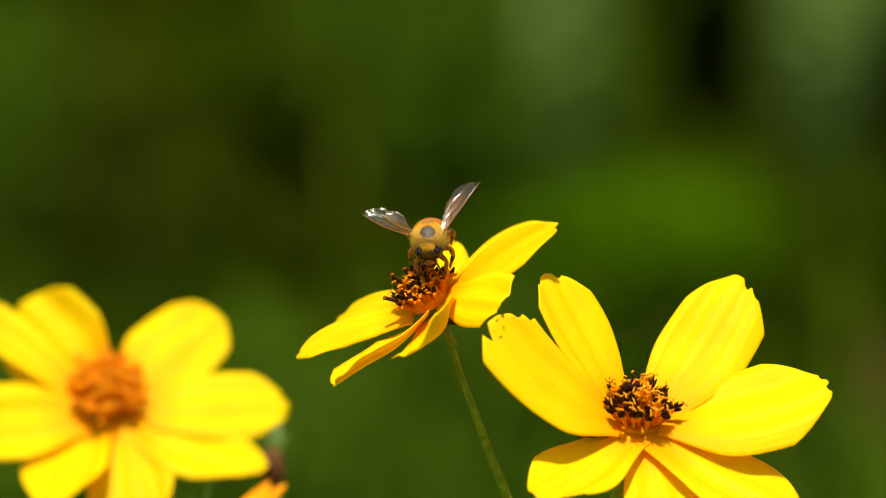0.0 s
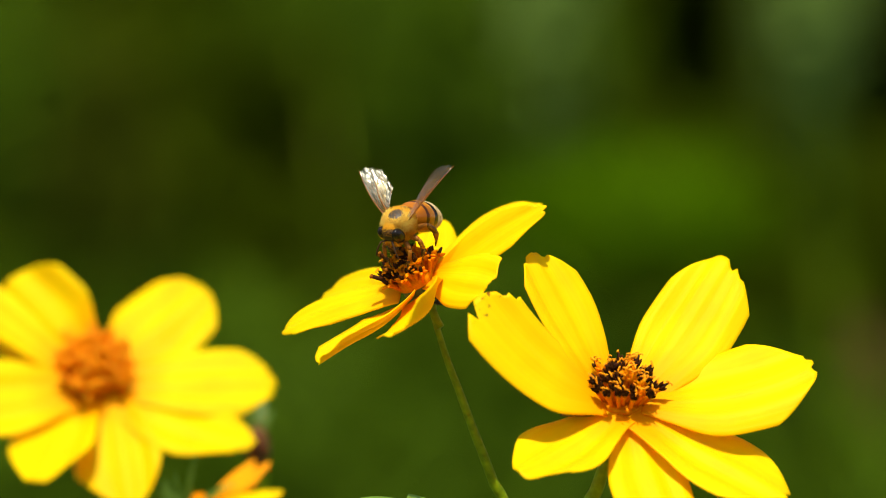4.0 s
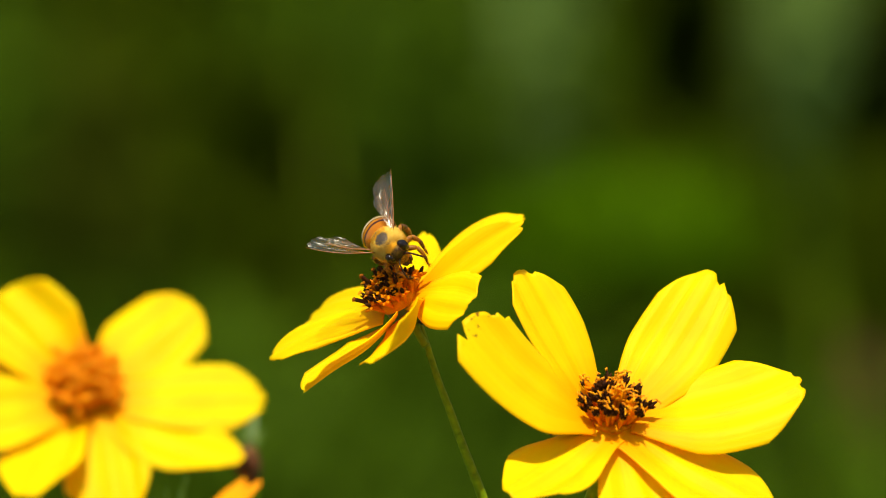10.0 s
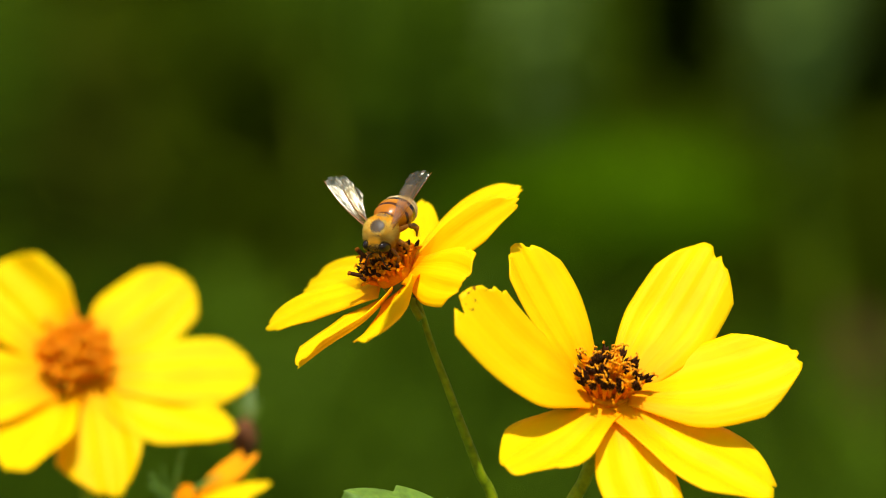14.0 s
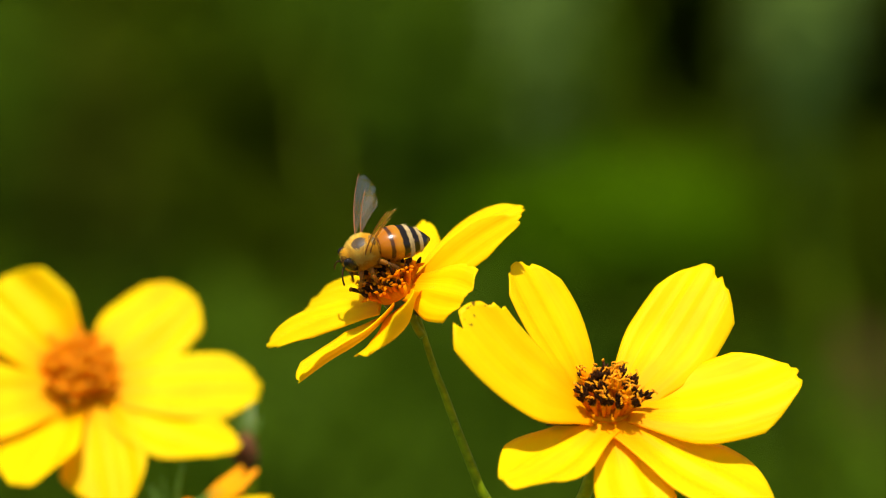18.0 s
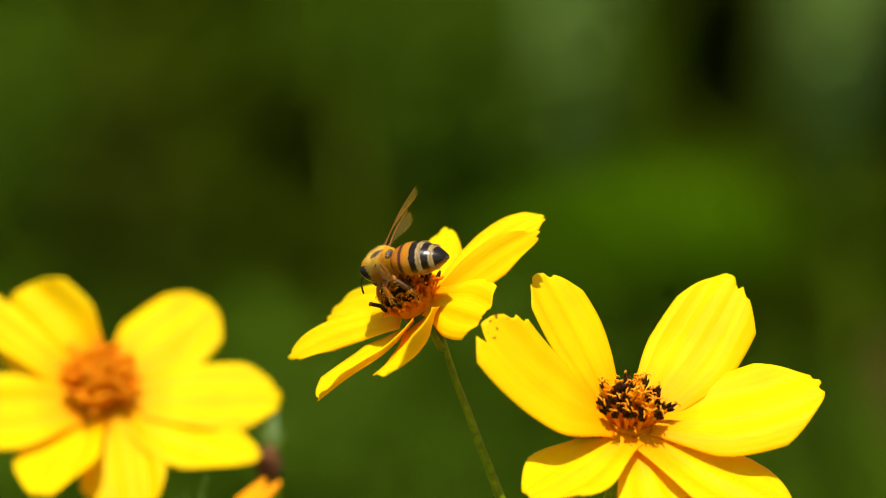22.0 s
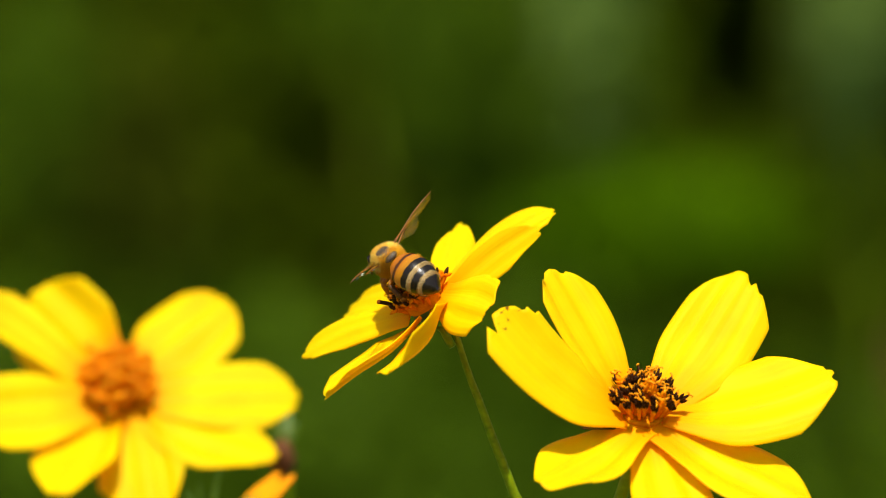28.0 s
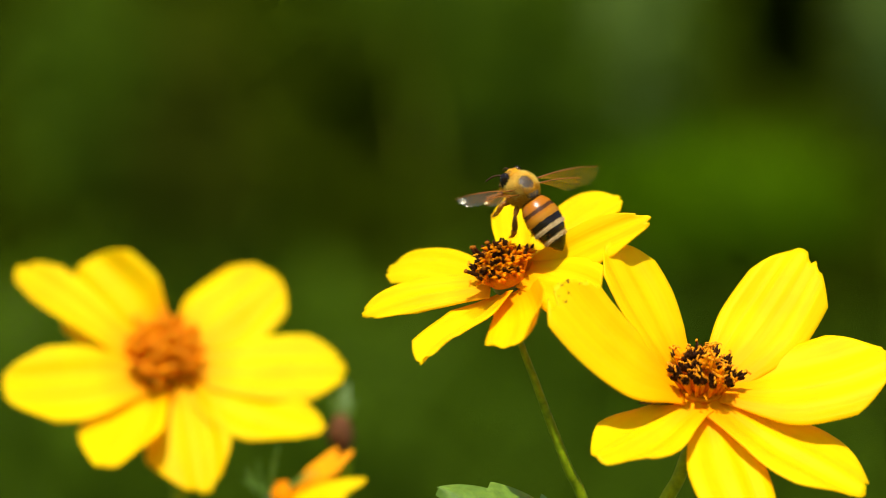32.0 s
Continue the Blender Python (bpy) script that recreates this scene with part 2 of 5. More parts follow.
# ---- materials ----
def material(name, colour, rough=0.5, metal=0.0, vary=0.25, scale=300.0, bump=0.15, through_light=0.0, tint=None, spec=0.5, fine=None):
    """Colour with two scales of uneven tone and a fine relief; through_light is the share that passes as in a leaf or petal."""
    m = bpy.data.materials.new(name)
    m.use_nodes = True
    nt = m.node_tree
    bsdf = nt.nodes["Principled BSDF"]
    out = nt.nodes["Material Output"]
    coords = nt.nodes.new("ShaderNodeTexCoord")
    info = nt.nodes.new("ShaderNodeObjectInfo")
    big = nt.nodes.new("ShaderNodeTexNoise")
    big.inputs["Scale"].default_value, big.inputs["Detail"].default_value = scale, 4
    small = nt.nodes.new("ShaderNodeTexNoise")
    small.inputs["Scale"].default_value, small.inputs["Detail"].default_value = fine or scale * 7, 2
    for n in (big, small):
        nt.links.new(coords.outputs["Object"], n.inputs["Vector"])
    add = nt.nodes.new("ShaderNodeMath")
    add.operation = "ADD"
    nt.links.new(big.outputs["Fac"], add.inputs[0])
    nt.links.new(small.outputs["Fac"], add.inputs[1])
    own = nt.nodes.new("ShaderNodeMath")
    own.operation = "MULTIPLY_ADD"
    own.inputs[1].default_value, own.inputs[2].default_value = 0.3, -0.15
    nt.links.new(info.outputs["Random"], own.inputs[0])
    both = nt.nodes.new("ShaderNodeMath")
    both.operation = "ADD"
    nt.links.new(add.outputs[0], both.inputs[0])
    nt.links.new(own.outputs[0], both.inputs[1])
    ramp = nt.nodes.new("ShaderNodeValToRGB")
    lo = [c * (1 - vary) for c in colour]
    hi = [min(1, c * (1 + vary)) for c in (tint or colour)]
    ramp.color_ramp.elements[0].position, ramp.color_ramp.elements[1].position = 0.3, 0.7
    ramp.color_ramp.elements[0].color, ramp.color_ramp.elements[1].color = (*lo, 1), (*hi, 1)
    half = nt.nodes.new("ShaderNodeMath")
    half.operation = "MULTIPLY"
    half.inputs[1].default_value = 0.5
    nt.links.new(both.outputs[0], half.inputs[0])
    nt.links.new(half.outputs[0], ramp.inputs["Fac"])
    nt.links.new(ramp.outputs["Color"], bsdf.inputs["Base Color"])
    bsdf.inputs["Roughness"].default_value, bsdf.inputs["Metallic"].default_value = rough, metal
    bsdf.inputs["Specular IOR Level"].default_value = spec
    if bump:
        b = nt.nodes.new("ShaderNodeBump")
        b.inputs["Strength"].default_value, b.inputs["Distance"].default_value = bump, 0.0001
        nt.links.new(small.outputs["Fac"], b.inputs["Height"])
        nt.links.new(b.outputs["Normal"], bsdf.inputs["Normal"])
    if through_light:
        t = nt.nodes.new("ShaderNodeBsdfTranslucent")
        nt.links.new(ramp.outputs["Color"], t.inputs["Color"])
        mix = nt.nodes.new("ShaderNodeMixShader")
        mix.inputs[0].default_value = through_light
        nt.links.new(bsdf.outputs[0], mix.inputs[1])
        nt.links.new(t.outputs[0], mix.inputs[2])
        nt.links.new(mix.outputs[0], out.inputs["Surface"])
    return m


def petal_material(name, colour, deep, shine_through, through_light=0.5, flecks=False):
    """Yellow ray floret: long veins and pleats along its length (uv), deeper tone in streaks; the orange near the base
    is its own tint plus painted warm shade.
    """
    m = bpy.data.materials.new(name)
    m.use_nodes = True
    nt = m.node_tree
    bsdf, out = nt.nodes["Principled BSDF"], nt.nodes["Material Output"]
    uv = nt.nodes.new("ShaderNodeUVMap")
    stretch = nt.nodes.new("ShaderNodeMapping")
    stretch.inputs["Scale"].default_value = (1.2, 20.0, 1.0)
    nt.links.new(uv.outputs[0], stretch.inputs["Vector"])
    info = nt.nodes.new("ShaderNodeObjectInfo")
    veins = nt.nodes.new("ShaderNodeTexNoise")
    veins.noise_dimensions = "4D"
    veins.inputs["Scale"].default_value, veins.inputs["Detail"].default_value = 1.0, 5
    nt.links.new(stretch.outputs[0], veins.inputs["Vector"])
    shift = nt.nodes.new("ShaderNodeMath")
    shift.operation = "MULTIPLY"
    shift.inputs[1].default_value = 40.0
    nt.links.new(info.outputs["Random"], shift.inputs[0])
    nt.links.new(shift.outputs[0], veins.inputs["W"])
    coords = nt.nodes.new("ShaderNodeTexCoord")
    blotch = nt.nodes.new("ShaderNodeTexNoise")
    blotch.inputs["Scale"].default_value, blotch.inputs["Detail"].default_value = 160, 4
    nt.links.new(coords.outputs["Object"], blotch.inputs["Vector"])
    add = nt.nodes.new("ShaderNodeMath")
    add.operation = "ADD"
    nt.links.new(veins.outputs["Fac"], add.inputs[0])
    nt.links.new(blotch.outputs["Fac"], add.inputs[1])
    half = nt.nodes.new("ShaderNodeMath")
    half.operation = "MULTIPLY"
    half.inputs[1].default_value = 0.5
    nt.links.new(add.outputs[0], half.inputs[0])
    ramp = nt.nodes.new("ShaderNodeValToRGB")
    ramp.color_ramp.elements[0].position, ramp.color_ramp.elements[1].position = 0.36, 0.62
    ramp.color_ramp.elements[0].color, ramp.color_ramp.elements[1].color = (*deep, 1), (*colour, 1)
    nt.links.new(half.outputs[0], ramp.inputs["Fac"])
    place_uv = nt.nodes.new("ShaderNodeSeparateXYZ")
    nt.links.new(uv.outputs[0], place_uv.inputs[0])
    # own orange tint of the foot, spread wider to paint the warm shade there
    foot = nt.nodes.new("ShaderNodeMapRange")
    foot.inputs["From Min"].default_value, foot.inputs["From Max"].default_value = 0.05, 0.34
    foot.inputs["To Min"].default_value, foot.inputs["To Max"].default_value = 0.8, 0.0
    nt.links.new(place_uv.outputs["X"], foot.inputs["Value"])
    warm_shaded_foot = nt.nodes.new("ShaderNodeMix")
    warm_shaded_foot.data_type = "RGBA"
    nt.links.new(foot.outputs["Result"], warm_shaded_foot.inputs[0])
    nt.links.new(ramp.outputs["Color"], warm_shaded_foot.inputs[6])
    warm_shaded_foot.inputs[7].default_value = (0.93, 0.36, 0.0005, 1)
    colour_out = warm_shaded_foot.outputs[2]
    if flecks:  # dark bite marks near the end
        spot_map = nt.nodes.new("ShaderNodeMapping")
        spot_map.inputs["Scale"].default_value = (34.0, 9.0, 1.0)
        nt.links.new(uv.outputs[0], spot_map.inputs["Vector"])
        spot = nt.nodes.new("ShaderNodeTexNoise")
        spot.inputs["Scale"].default_value, spot.inputs["Detail"].default_value = 1.0, 3
        nt.links.new(spot_map.outputs[0], spot.inputs["Vector"])
        reach = nt.nodes.new("ShaderNodeMapRange")
        reach.inputs["From Min"].default_value, reach.inputs["From Max"].default_value = 0.72, 0.97
        reach.inputs["To Min"].default_value, reach.inputs["To Max"].default_value = -0.2, 0.06
        nt.links.new(place_uv.outputs["X"], reach.inputs["Value"])
        summed = nt.nodes.new("ShaderNodeMath")
        summed.operation = "ADD"
        nt.links.new(spot.outputs["Fac"], summed.inputs[0])
        nt.links.new(reach.outputs["Result"], summed.inputs[1])
        cut = nt.nodes.new("ShaderNodeMapRange")
        cut.inputs["From Min"].default_value, cut.inputs["From Max"].default_value = 0.63, 0.67
        nt.links.new(summed.outputs[0], cut.inputs["Value"])
        blend = nt.nodes.new("ShaderNodeMix")
        blend.data_type = "RGBA"
        nt.links.new(cut.outputs["Result"], blend.inputs[0])
        nt.links.new(colour_out, blend.inputs[6])
        blend.inputs[7].default_value = (0.06, 0.025, 0.01, 1)
        colour_out = blend.outputs[2]
    nt.links.new(colour_out, bsdf.inputs["Base Color"])
    bsdf.inputs["Roughness"].default_value = 0.5
    bsdf.inputs["Specular IOR Level"].default_value = 0.06
    b = nt.nodes.new("ShaderNodeBump")
    b.inputs["Strength"].default_value, b.inputs["Distance"].default_value = 0.4, 0.0003
    nt.links.new(veins.outputs["Fac"], b.inputs["Height"])
    nt.links.new(b.outputs["Normal"], bsdf.inputs["Normal"])
    t = nt.nodes.new("ShaderNodeBsdfTranslucent")
    t.inputs["Color"].default_value = (*shine_through, 1)
    mix = nt.nodes.new("ShaderNodeMixShader")
    mix.inputs[0].default_value = through_light
    nt.links.new(bsdf.outputs[0], mix.inputs[1])
    nt.links.new(t.outputs[0], mix.inputs[2])
    nt.links.new(mix.outputs[0], out.inputs["Surface"])
    return m


PETAL = petal_material("yellow_petal", (0.92, 0.775, 0.0005), (0.91, 0.63, 0.0005), (1.0, 0.55, 0.0), 0.50)
NIBBLED = petal_material("bitten_petal", (0.92, 0.775, 0.0005), (0.91, 0.63, 0.0005), (1.0, 0.55, 0.0), 0.50, flecks=True)
SPENT = petal_material("withered_petal", (0.92, 0.46, 0.003), (0.85, 0.28, 0.003), (1.0, 0.38, 0.0), 0.35)
DISC = material("orange_disc", (0.98, 0.22, 0.0), 0.7, tint=(0.98, 0.30, 0.0), scale=600, through_light=0.4, spec=0.05)
FLORET = material("orange_floret", (1.0, 0.22, 0.0), 0.6, tint=(1.0, 0.33, 0.0), scale=900, through_light=0.4, spec=0.05)
ANTHER = material("brown_anther", (0.016, 0.005, 0.001), 0.6, tint=(0.042, 0.011, 0.001), scale=1200, spec=0.08)
POLLEN = material("golden_stigma", (1.0, 0.25, 0.0), 0.7, tint=(1.0, 0.36, 0.0), scale=1500, through_light=0.15, spec=0.2)
KNOB = material("brown_gold_knob", (0.06, 0.018, 0.002), 0.7, tint=(0.28, 0.08, 0.003), scale=1500, spec=0.05)
STEM = material("green_stem", (0.13, 0.20, 0.001), 0.6, tint=(0.24, 0.33, 0.002), scale=60, through_light=0.1, fine=900, spec=0.12)
BRACT = material("green_bract", (0.05, 0.08, 0.02), 0.5, tint=(0.09, 0.14, 0.03), scale=400, through_light=0.2)
BRACT_DARK = material("dark_bract", (0.03, 0.03, 0.015), 0.5, tint=(0.05, 0.045, 0.02), scale=400)
BUD_BROWN = material("brown_seed_head", (0.06, 0.022, 0.006), 0.7, tint=(0.12, 0.045, 0.012), scale=500, spec=0.15)
# green lightened to paint the highlight on the seed head's tip
HIGHLIT_TIP = material("pale_green_tip", (0.12, 0.22, 0.05), 0.6, tint=(0.22, 0.34, 0.12), scale=400, through_light=0.2)
LEAF = material("green_leaf", (0.10, 0.19, 0.012), 0.5, tint=(0.14, 0.25, 0.02), scale=120, through_light=0.3)
FUR = material("golden_fur", (0.80, 0.28, 0.004), 0.9, tint=(1.0, 0.47, 0.025), scale=900, vary=0.25, through_light=0.35, spec=0.2)
# paler copy of the golden fur: backlit sheen put into the hair colour
FUR_SHEEN = material("sunlit_sheen_fur", (0.90, 0.41, 0.02), 0.9, tint=(1.0, 0.64, 0.13), scale=900, through_light=0.45, spec=0.2)
FUR_BAND = material("tan_fur", (0.44, 0.31, 0.13), 0.9, tint=(0.60, 0.45, 0.22), scale=900, through_light=0.2, spec=0.2)
CHITIN = material("dark_chitin", (0.03, 0.012, 0.004), 0.6, tint=(0.06, 0.024, 0.008), scale=900, bump=0.3, spec=0.15)
FACE = material("black_brown_face", (0.012, 0.006, 0.003), 0.45, tint=(0.03, 0.013, 0.005), scale=900, spec=0.2)
FUR_BASE = material("brown_underfur", (0.26, 0.09, 0.003), 0.9, tint=(0.40, 0.15, 0.008), scale=900, spec=0.1)
SHIELD = material("grey_brown_shield", (0.035, 0.024, 0.013), 0.5, tint=(0.09, 0.066, 0.04), scale=700, bump=0.3, spec=0.25)
EYE_BLACK = material("glossy_eye", (0.008, 0.005, 0.003), 0.15, tint=(0.012, 0.007, 0.004), scale=900, bump=0.05, spec=0.22)
LEG = material("amber_brown_leg", (0.18, 0.06, 0.004), 0.5, tint=(0.34, 0.12, 0.008), scale=700, bump=0.3, spec=0.2)
LEG_DARK = material("dark_leg", (0.05, 0.018, 0.004), 0.45, tint=(0.10, 0.038, 0.006), scale=700, bump=0.3, spec=0.25)


def wing_material():
    """A clear membrane, amber towards the root, with a rippled gloss, and a little light that passes through it scattered."""
    m = bpy.data.materials.new("wing_membrane")
    m.use_nodes = True
    nt = m.node_tree
    bsdf, out = nt.nodes["Principled BSDF"], nt.nodes["Material Output"]
    bsdf.inputs["Base Color"].default_value = (0.80, 0.77, 0.60, 1)
    bsdf.inputs["Metallic"].default_value = 1.0
    bsdf.inputs["Roughness"].default_value = 0.3
    coords = nt.nodes.new("ShaderNodeTexCoord")
    stretch = nt.nodes.new("ShaderNodeMapping")
    stretch.inputs["Scale"].default_value = (1.0, 0.16, 1.0)
    nt.links.new(coords.outputs["Object"], stretch.inputs["Vector"])
    ripple = nt.nodes.new("ShaderNodeTexNoise")
    ripple.inputs["Scale"].default_value, ripple.inputs["Detail"].default_value = 1500, 3
    nt.links.new(stretch.outputs[0], ripple.inputs["Vector"])
    b = nt.nodes.new("ShaderNodeBump")
    b.inputs["Strength"].default_value, b.inputs["Distance"].default_value = 0.8, 0.0004
    nt.links.new(ripple.outputs["Fac"], b.inputs["Height"])
    nt.links.new(b.outputs["Normal"], bsdf.inputs["Normal"])
    clear = nt.nodes.new("ShaderNodeBsdfTransparent")
    clear.inputs["Color"].default_value = (0.95, 0.90, 0.66, 1)
    glow = nt.nodes.new("ShaderNodeBsdfTranslucent")
    glow.inputs["Color"].default_value = (0.95, 0.50, 0.03, 1)
    thin = nt.nodes.new("ShaderNodeMixShader")
    split = nt.nodes.new("ShaderNodeSeparateXYZ")
    nt.links.new(coords.outputs["Object"], split.inputs[0])
    rooted = nt.nodes.new("ShaderNodeMapRange")
    rooted.inputs["From Min"].default_value, rooted.inputs["From Max"].default_value = 0.5 * MM, 9.0 * MM
    rooted.inputs["To Min"].default_value, rooted.inputs["To Max"].default_value = 0.20, 0.05
    nt.links.new(split.outputs["Y"], rooted.inputs["Value"])
    nt.links.new(rooted.outputs["Result"], thin.inputs[0])
    nt.links.new(clear.outputs[0], thin.inputs[1])
    nt.links.new(glow.outputs[0], thin.inputs[2])
    mix = nt.nodes.new("ShaderNodeMixShader")
    mix.inputs[0].default_value = 0.13
    nt.links.new(thin.outputs[0], mix.inputs[1])
    nt.links.new(bsdf.outputs[0], mix.inputs[2])
    nt.links.new(mix.outputs[0], out.inputs["Surface"])
    return m


def banded_material():
    """The abdomen: amber with thin brown lines, then black and pale hairy bands along its length, amber beneath; uneven edges."""
    m = bpy.data.materials.new("banded_abdomen")
    m.use_nodes = True
    nt = m.node_tree
    bsdf = nt.nodes["Principled BSDF"]
    coords = nt.nodes.new("ShaderNodeTexCoord")
    split = nt.nodes.new("ShaderNodeSeparateXYZ")
    nt.links.new(coords.outputs["Object"], split.inputs[0])
    along = nt.nodes.new("ShaderNodeMapRange")
    along.inputs["From Min"].default_value, along.inputs["From Max"].default_value = -1.5 * 1.16 * MM, -8.3 * 1.16 * MM
    nt.links.new(split.outputs["X"], along.inputs["Value"])
    grain = nt.nodes.new("ShaderNodeTexNoise")
    grain.inputs["Scale"].default_value, grain.inputs["Detail"].default_value = 1800, 4
    nt.links.new(coords.outputs["Object"], grain.inputs["Vector"])
    wave = nt.nodes.new("ShaderNodeTexNoise")
    wave.inputs["Scale"].default_value = 350
    nt.links.new(coords.outputs["Object"], wave.inputs["Vector"])
    last = along.outputs["Result"]
    for n, amount in ((grain, 0.045), (wave, 0.02)):
        f = nt.nodes.new("ShaderNodeMath")
        f.operation = "MULTIPLY_ADD"
        f.inputs[1].default_value = amount
        nt.links.new(n.outputs["Fac"], f.inputs[0])
        nt.links.new(last, f.inputs[2])
        last = f.outputs[0]
    shift = nt.nodes.new("ShaderNodeMath")
    shift.operation = "SUBTRACT"
    shift.inputs[1].default_value = 0.033
    nt.links.new(last, shift.inputs[0])
    ramp = nt.nodes.new("ShaderNodeValToRGB")
    amber, brown, black, pale = (0.33, 0.10, 0.0015, 1), (0.06, 0.02, 0.003, 1), (0.010, 0.006, 0.002, 1), (0.38, 0.25, 0.09, 1)
    light = (0.36, 0.14, 0.004, 1)
    stops = [(0.0, brown), (0.035, brown), (0.06, amber), (0.20, amber), (0.225, brown), (0.265, brown), (0.29, amber), (0.35, light), (0.42, light), (0.44, black), (0.535, black), (0.56, pale),
             (0.615, pale), (0.635, black), (0.73, black), (0.755, pale), (0.80, pale), (0.82, black), (1.0, black)]
    ramp.color_ramp.elements[0].position, ramp.color_ramp.elements[0].color = stops[0]
    ramp.color_ramp.elements[1].position, ramp.color_ramp.elements[1].color = stops[-1]
    for p, c in stops[1:-1]:
        ramp.color_ramp.elements.new(p).color = c
    nt.links.new(shift.outputs[0], ramp.inputs["Fac"])
    belly = nt.nodes.new("ShaderNodeMapRange")
    belly.inputs["From Min"].default_value, belly.inputs["From Max"].default_value = -0.7 * MM, -1.6 * MM
    nt.links.new(split.outputs["Z"], belly.inputs["Value"])
    mix = nt.nodes.new("ShaderNodeMix")
    mix.data_type = "RGBA"
    nt.links.new(belly.outputs["Result"], mix.inputs[0])
    nt.links.new(ramp.outputs["Color"], mix.inputs[6])
    mix.inputs[7].default_value = (0.42, 0.17, 0.02, 1)
    nt.links.new(mix.outputs[2], bsdf.inputs["Base Color"])
    bsdf.inputs["Roughness"].default_value = 0.26
    bsdf.inputs["Specular IOR Level"].default_value = 0.25
    b = nt.nodes.new("ShaderNodeBump")
    b.inputs["Strength"].default_value, b.inputs["Distance"].default_value = 0.25, 0.0001
    nt.links.new(grain.outputs["Fac"], b.inputs["Height"])
    nt.links.new(b.outputs["Normal"], bsdf.inputs["Normal"])
    return m


BANDED = banded_material()
WING = wing_material()
VEIN = material("amber_wing_vein", (0.30, 0.10, 0.006), 0.4, scale=900, through_light=0.3)


# ---- helpers for meshes ----
def part(name, bm, mats, parent=None, label="", smooth=True):
    me = bpy.data.meshes.new(name)
    bm.to_mesh(me)
    bm.free()
    for m in mats if isinstance(mats, (list, tuple)) else [mats]:
        me.materials.append(m)
    if smooth:
        me.shade_smooth()
    ob = new(name, me)
    if parent:
        ob.parent = parent
    if label:
        ob["label"] = label
    return ob


def tube(bm, points, radii, sides=8, mat=0, cap=True):
    """A round tube along points; radii one a point."""
    rings = []
    ref = Vector((0.31, 0.87, 0.21)).normalized()
    for i, p in enumerate(points):
        a, b = points[max(i - 1, 0)], points[min(i + 1, len(points) - 1)]
        t = (Vector(b) - Vector(a)).normalized()
        u = t.cross(ref).normalized()
        w = t.cross(u)
        r = radii[i] if isinstance(radii, (list, tuple)) else radii
        rings.append([bm.verts.new(Vector(p) + r * (math.cos(k * math.tau / sides) * u + math.sin(k * math.tau / sides) * w)) for k in range(sides)])
    for a, b in zip(rings, rings[1:]):
        for k in range(sides):
            f = bm.faces.new((a[k], a[(k + 1) % sides], b[(k + 1) % sides], b[k]))
            f.material_index = mat
    if cap:
        for ring in (rings[0][::-1], rings[-1]):
            bm.faces.new(ring).material_index = mat
    return rings


def bezier(points, n):
    """n + 1 points of a smooth curve through the given ones."""
    pts = [Vector(p) for p in points]
    res = []
    for i in range(n + 1):
        s = i / n * (len(pts) - 1)
        k = min(int(s), len(pts) - 2)
        f = s - k
        p0, p1, p2, p3 = pts[max(k - 1, 0)], pts[k], pts[k + 1], pts[min(k + 2, len(pts) - 1)]
        res.append(0.5 * ((2 * p1) + (p2 - p0) * f + (2 * p0 - 5 * p1 + 4 * p2 - p3) * f * f + (3 * p1 - p0 - 3 * p2 + p3) * f ** 3))
    return res


def ellipsoid(bm, centre, size, seg=20, rings=12, mat=0, turn=None):
    m = Matrix.Translation(centre) @ (turn or Matrix()) @ Matrix.Diagonal((*size, 1))
    made = bmesh.ops.create_uvsphere(bm, u_segments=seg, v_segments=rings, radius=1.0, matrix=m)
    for v in made["verts"]:
        for f in v.link_faces:
            f.material_index = mat
    return made["verts"]


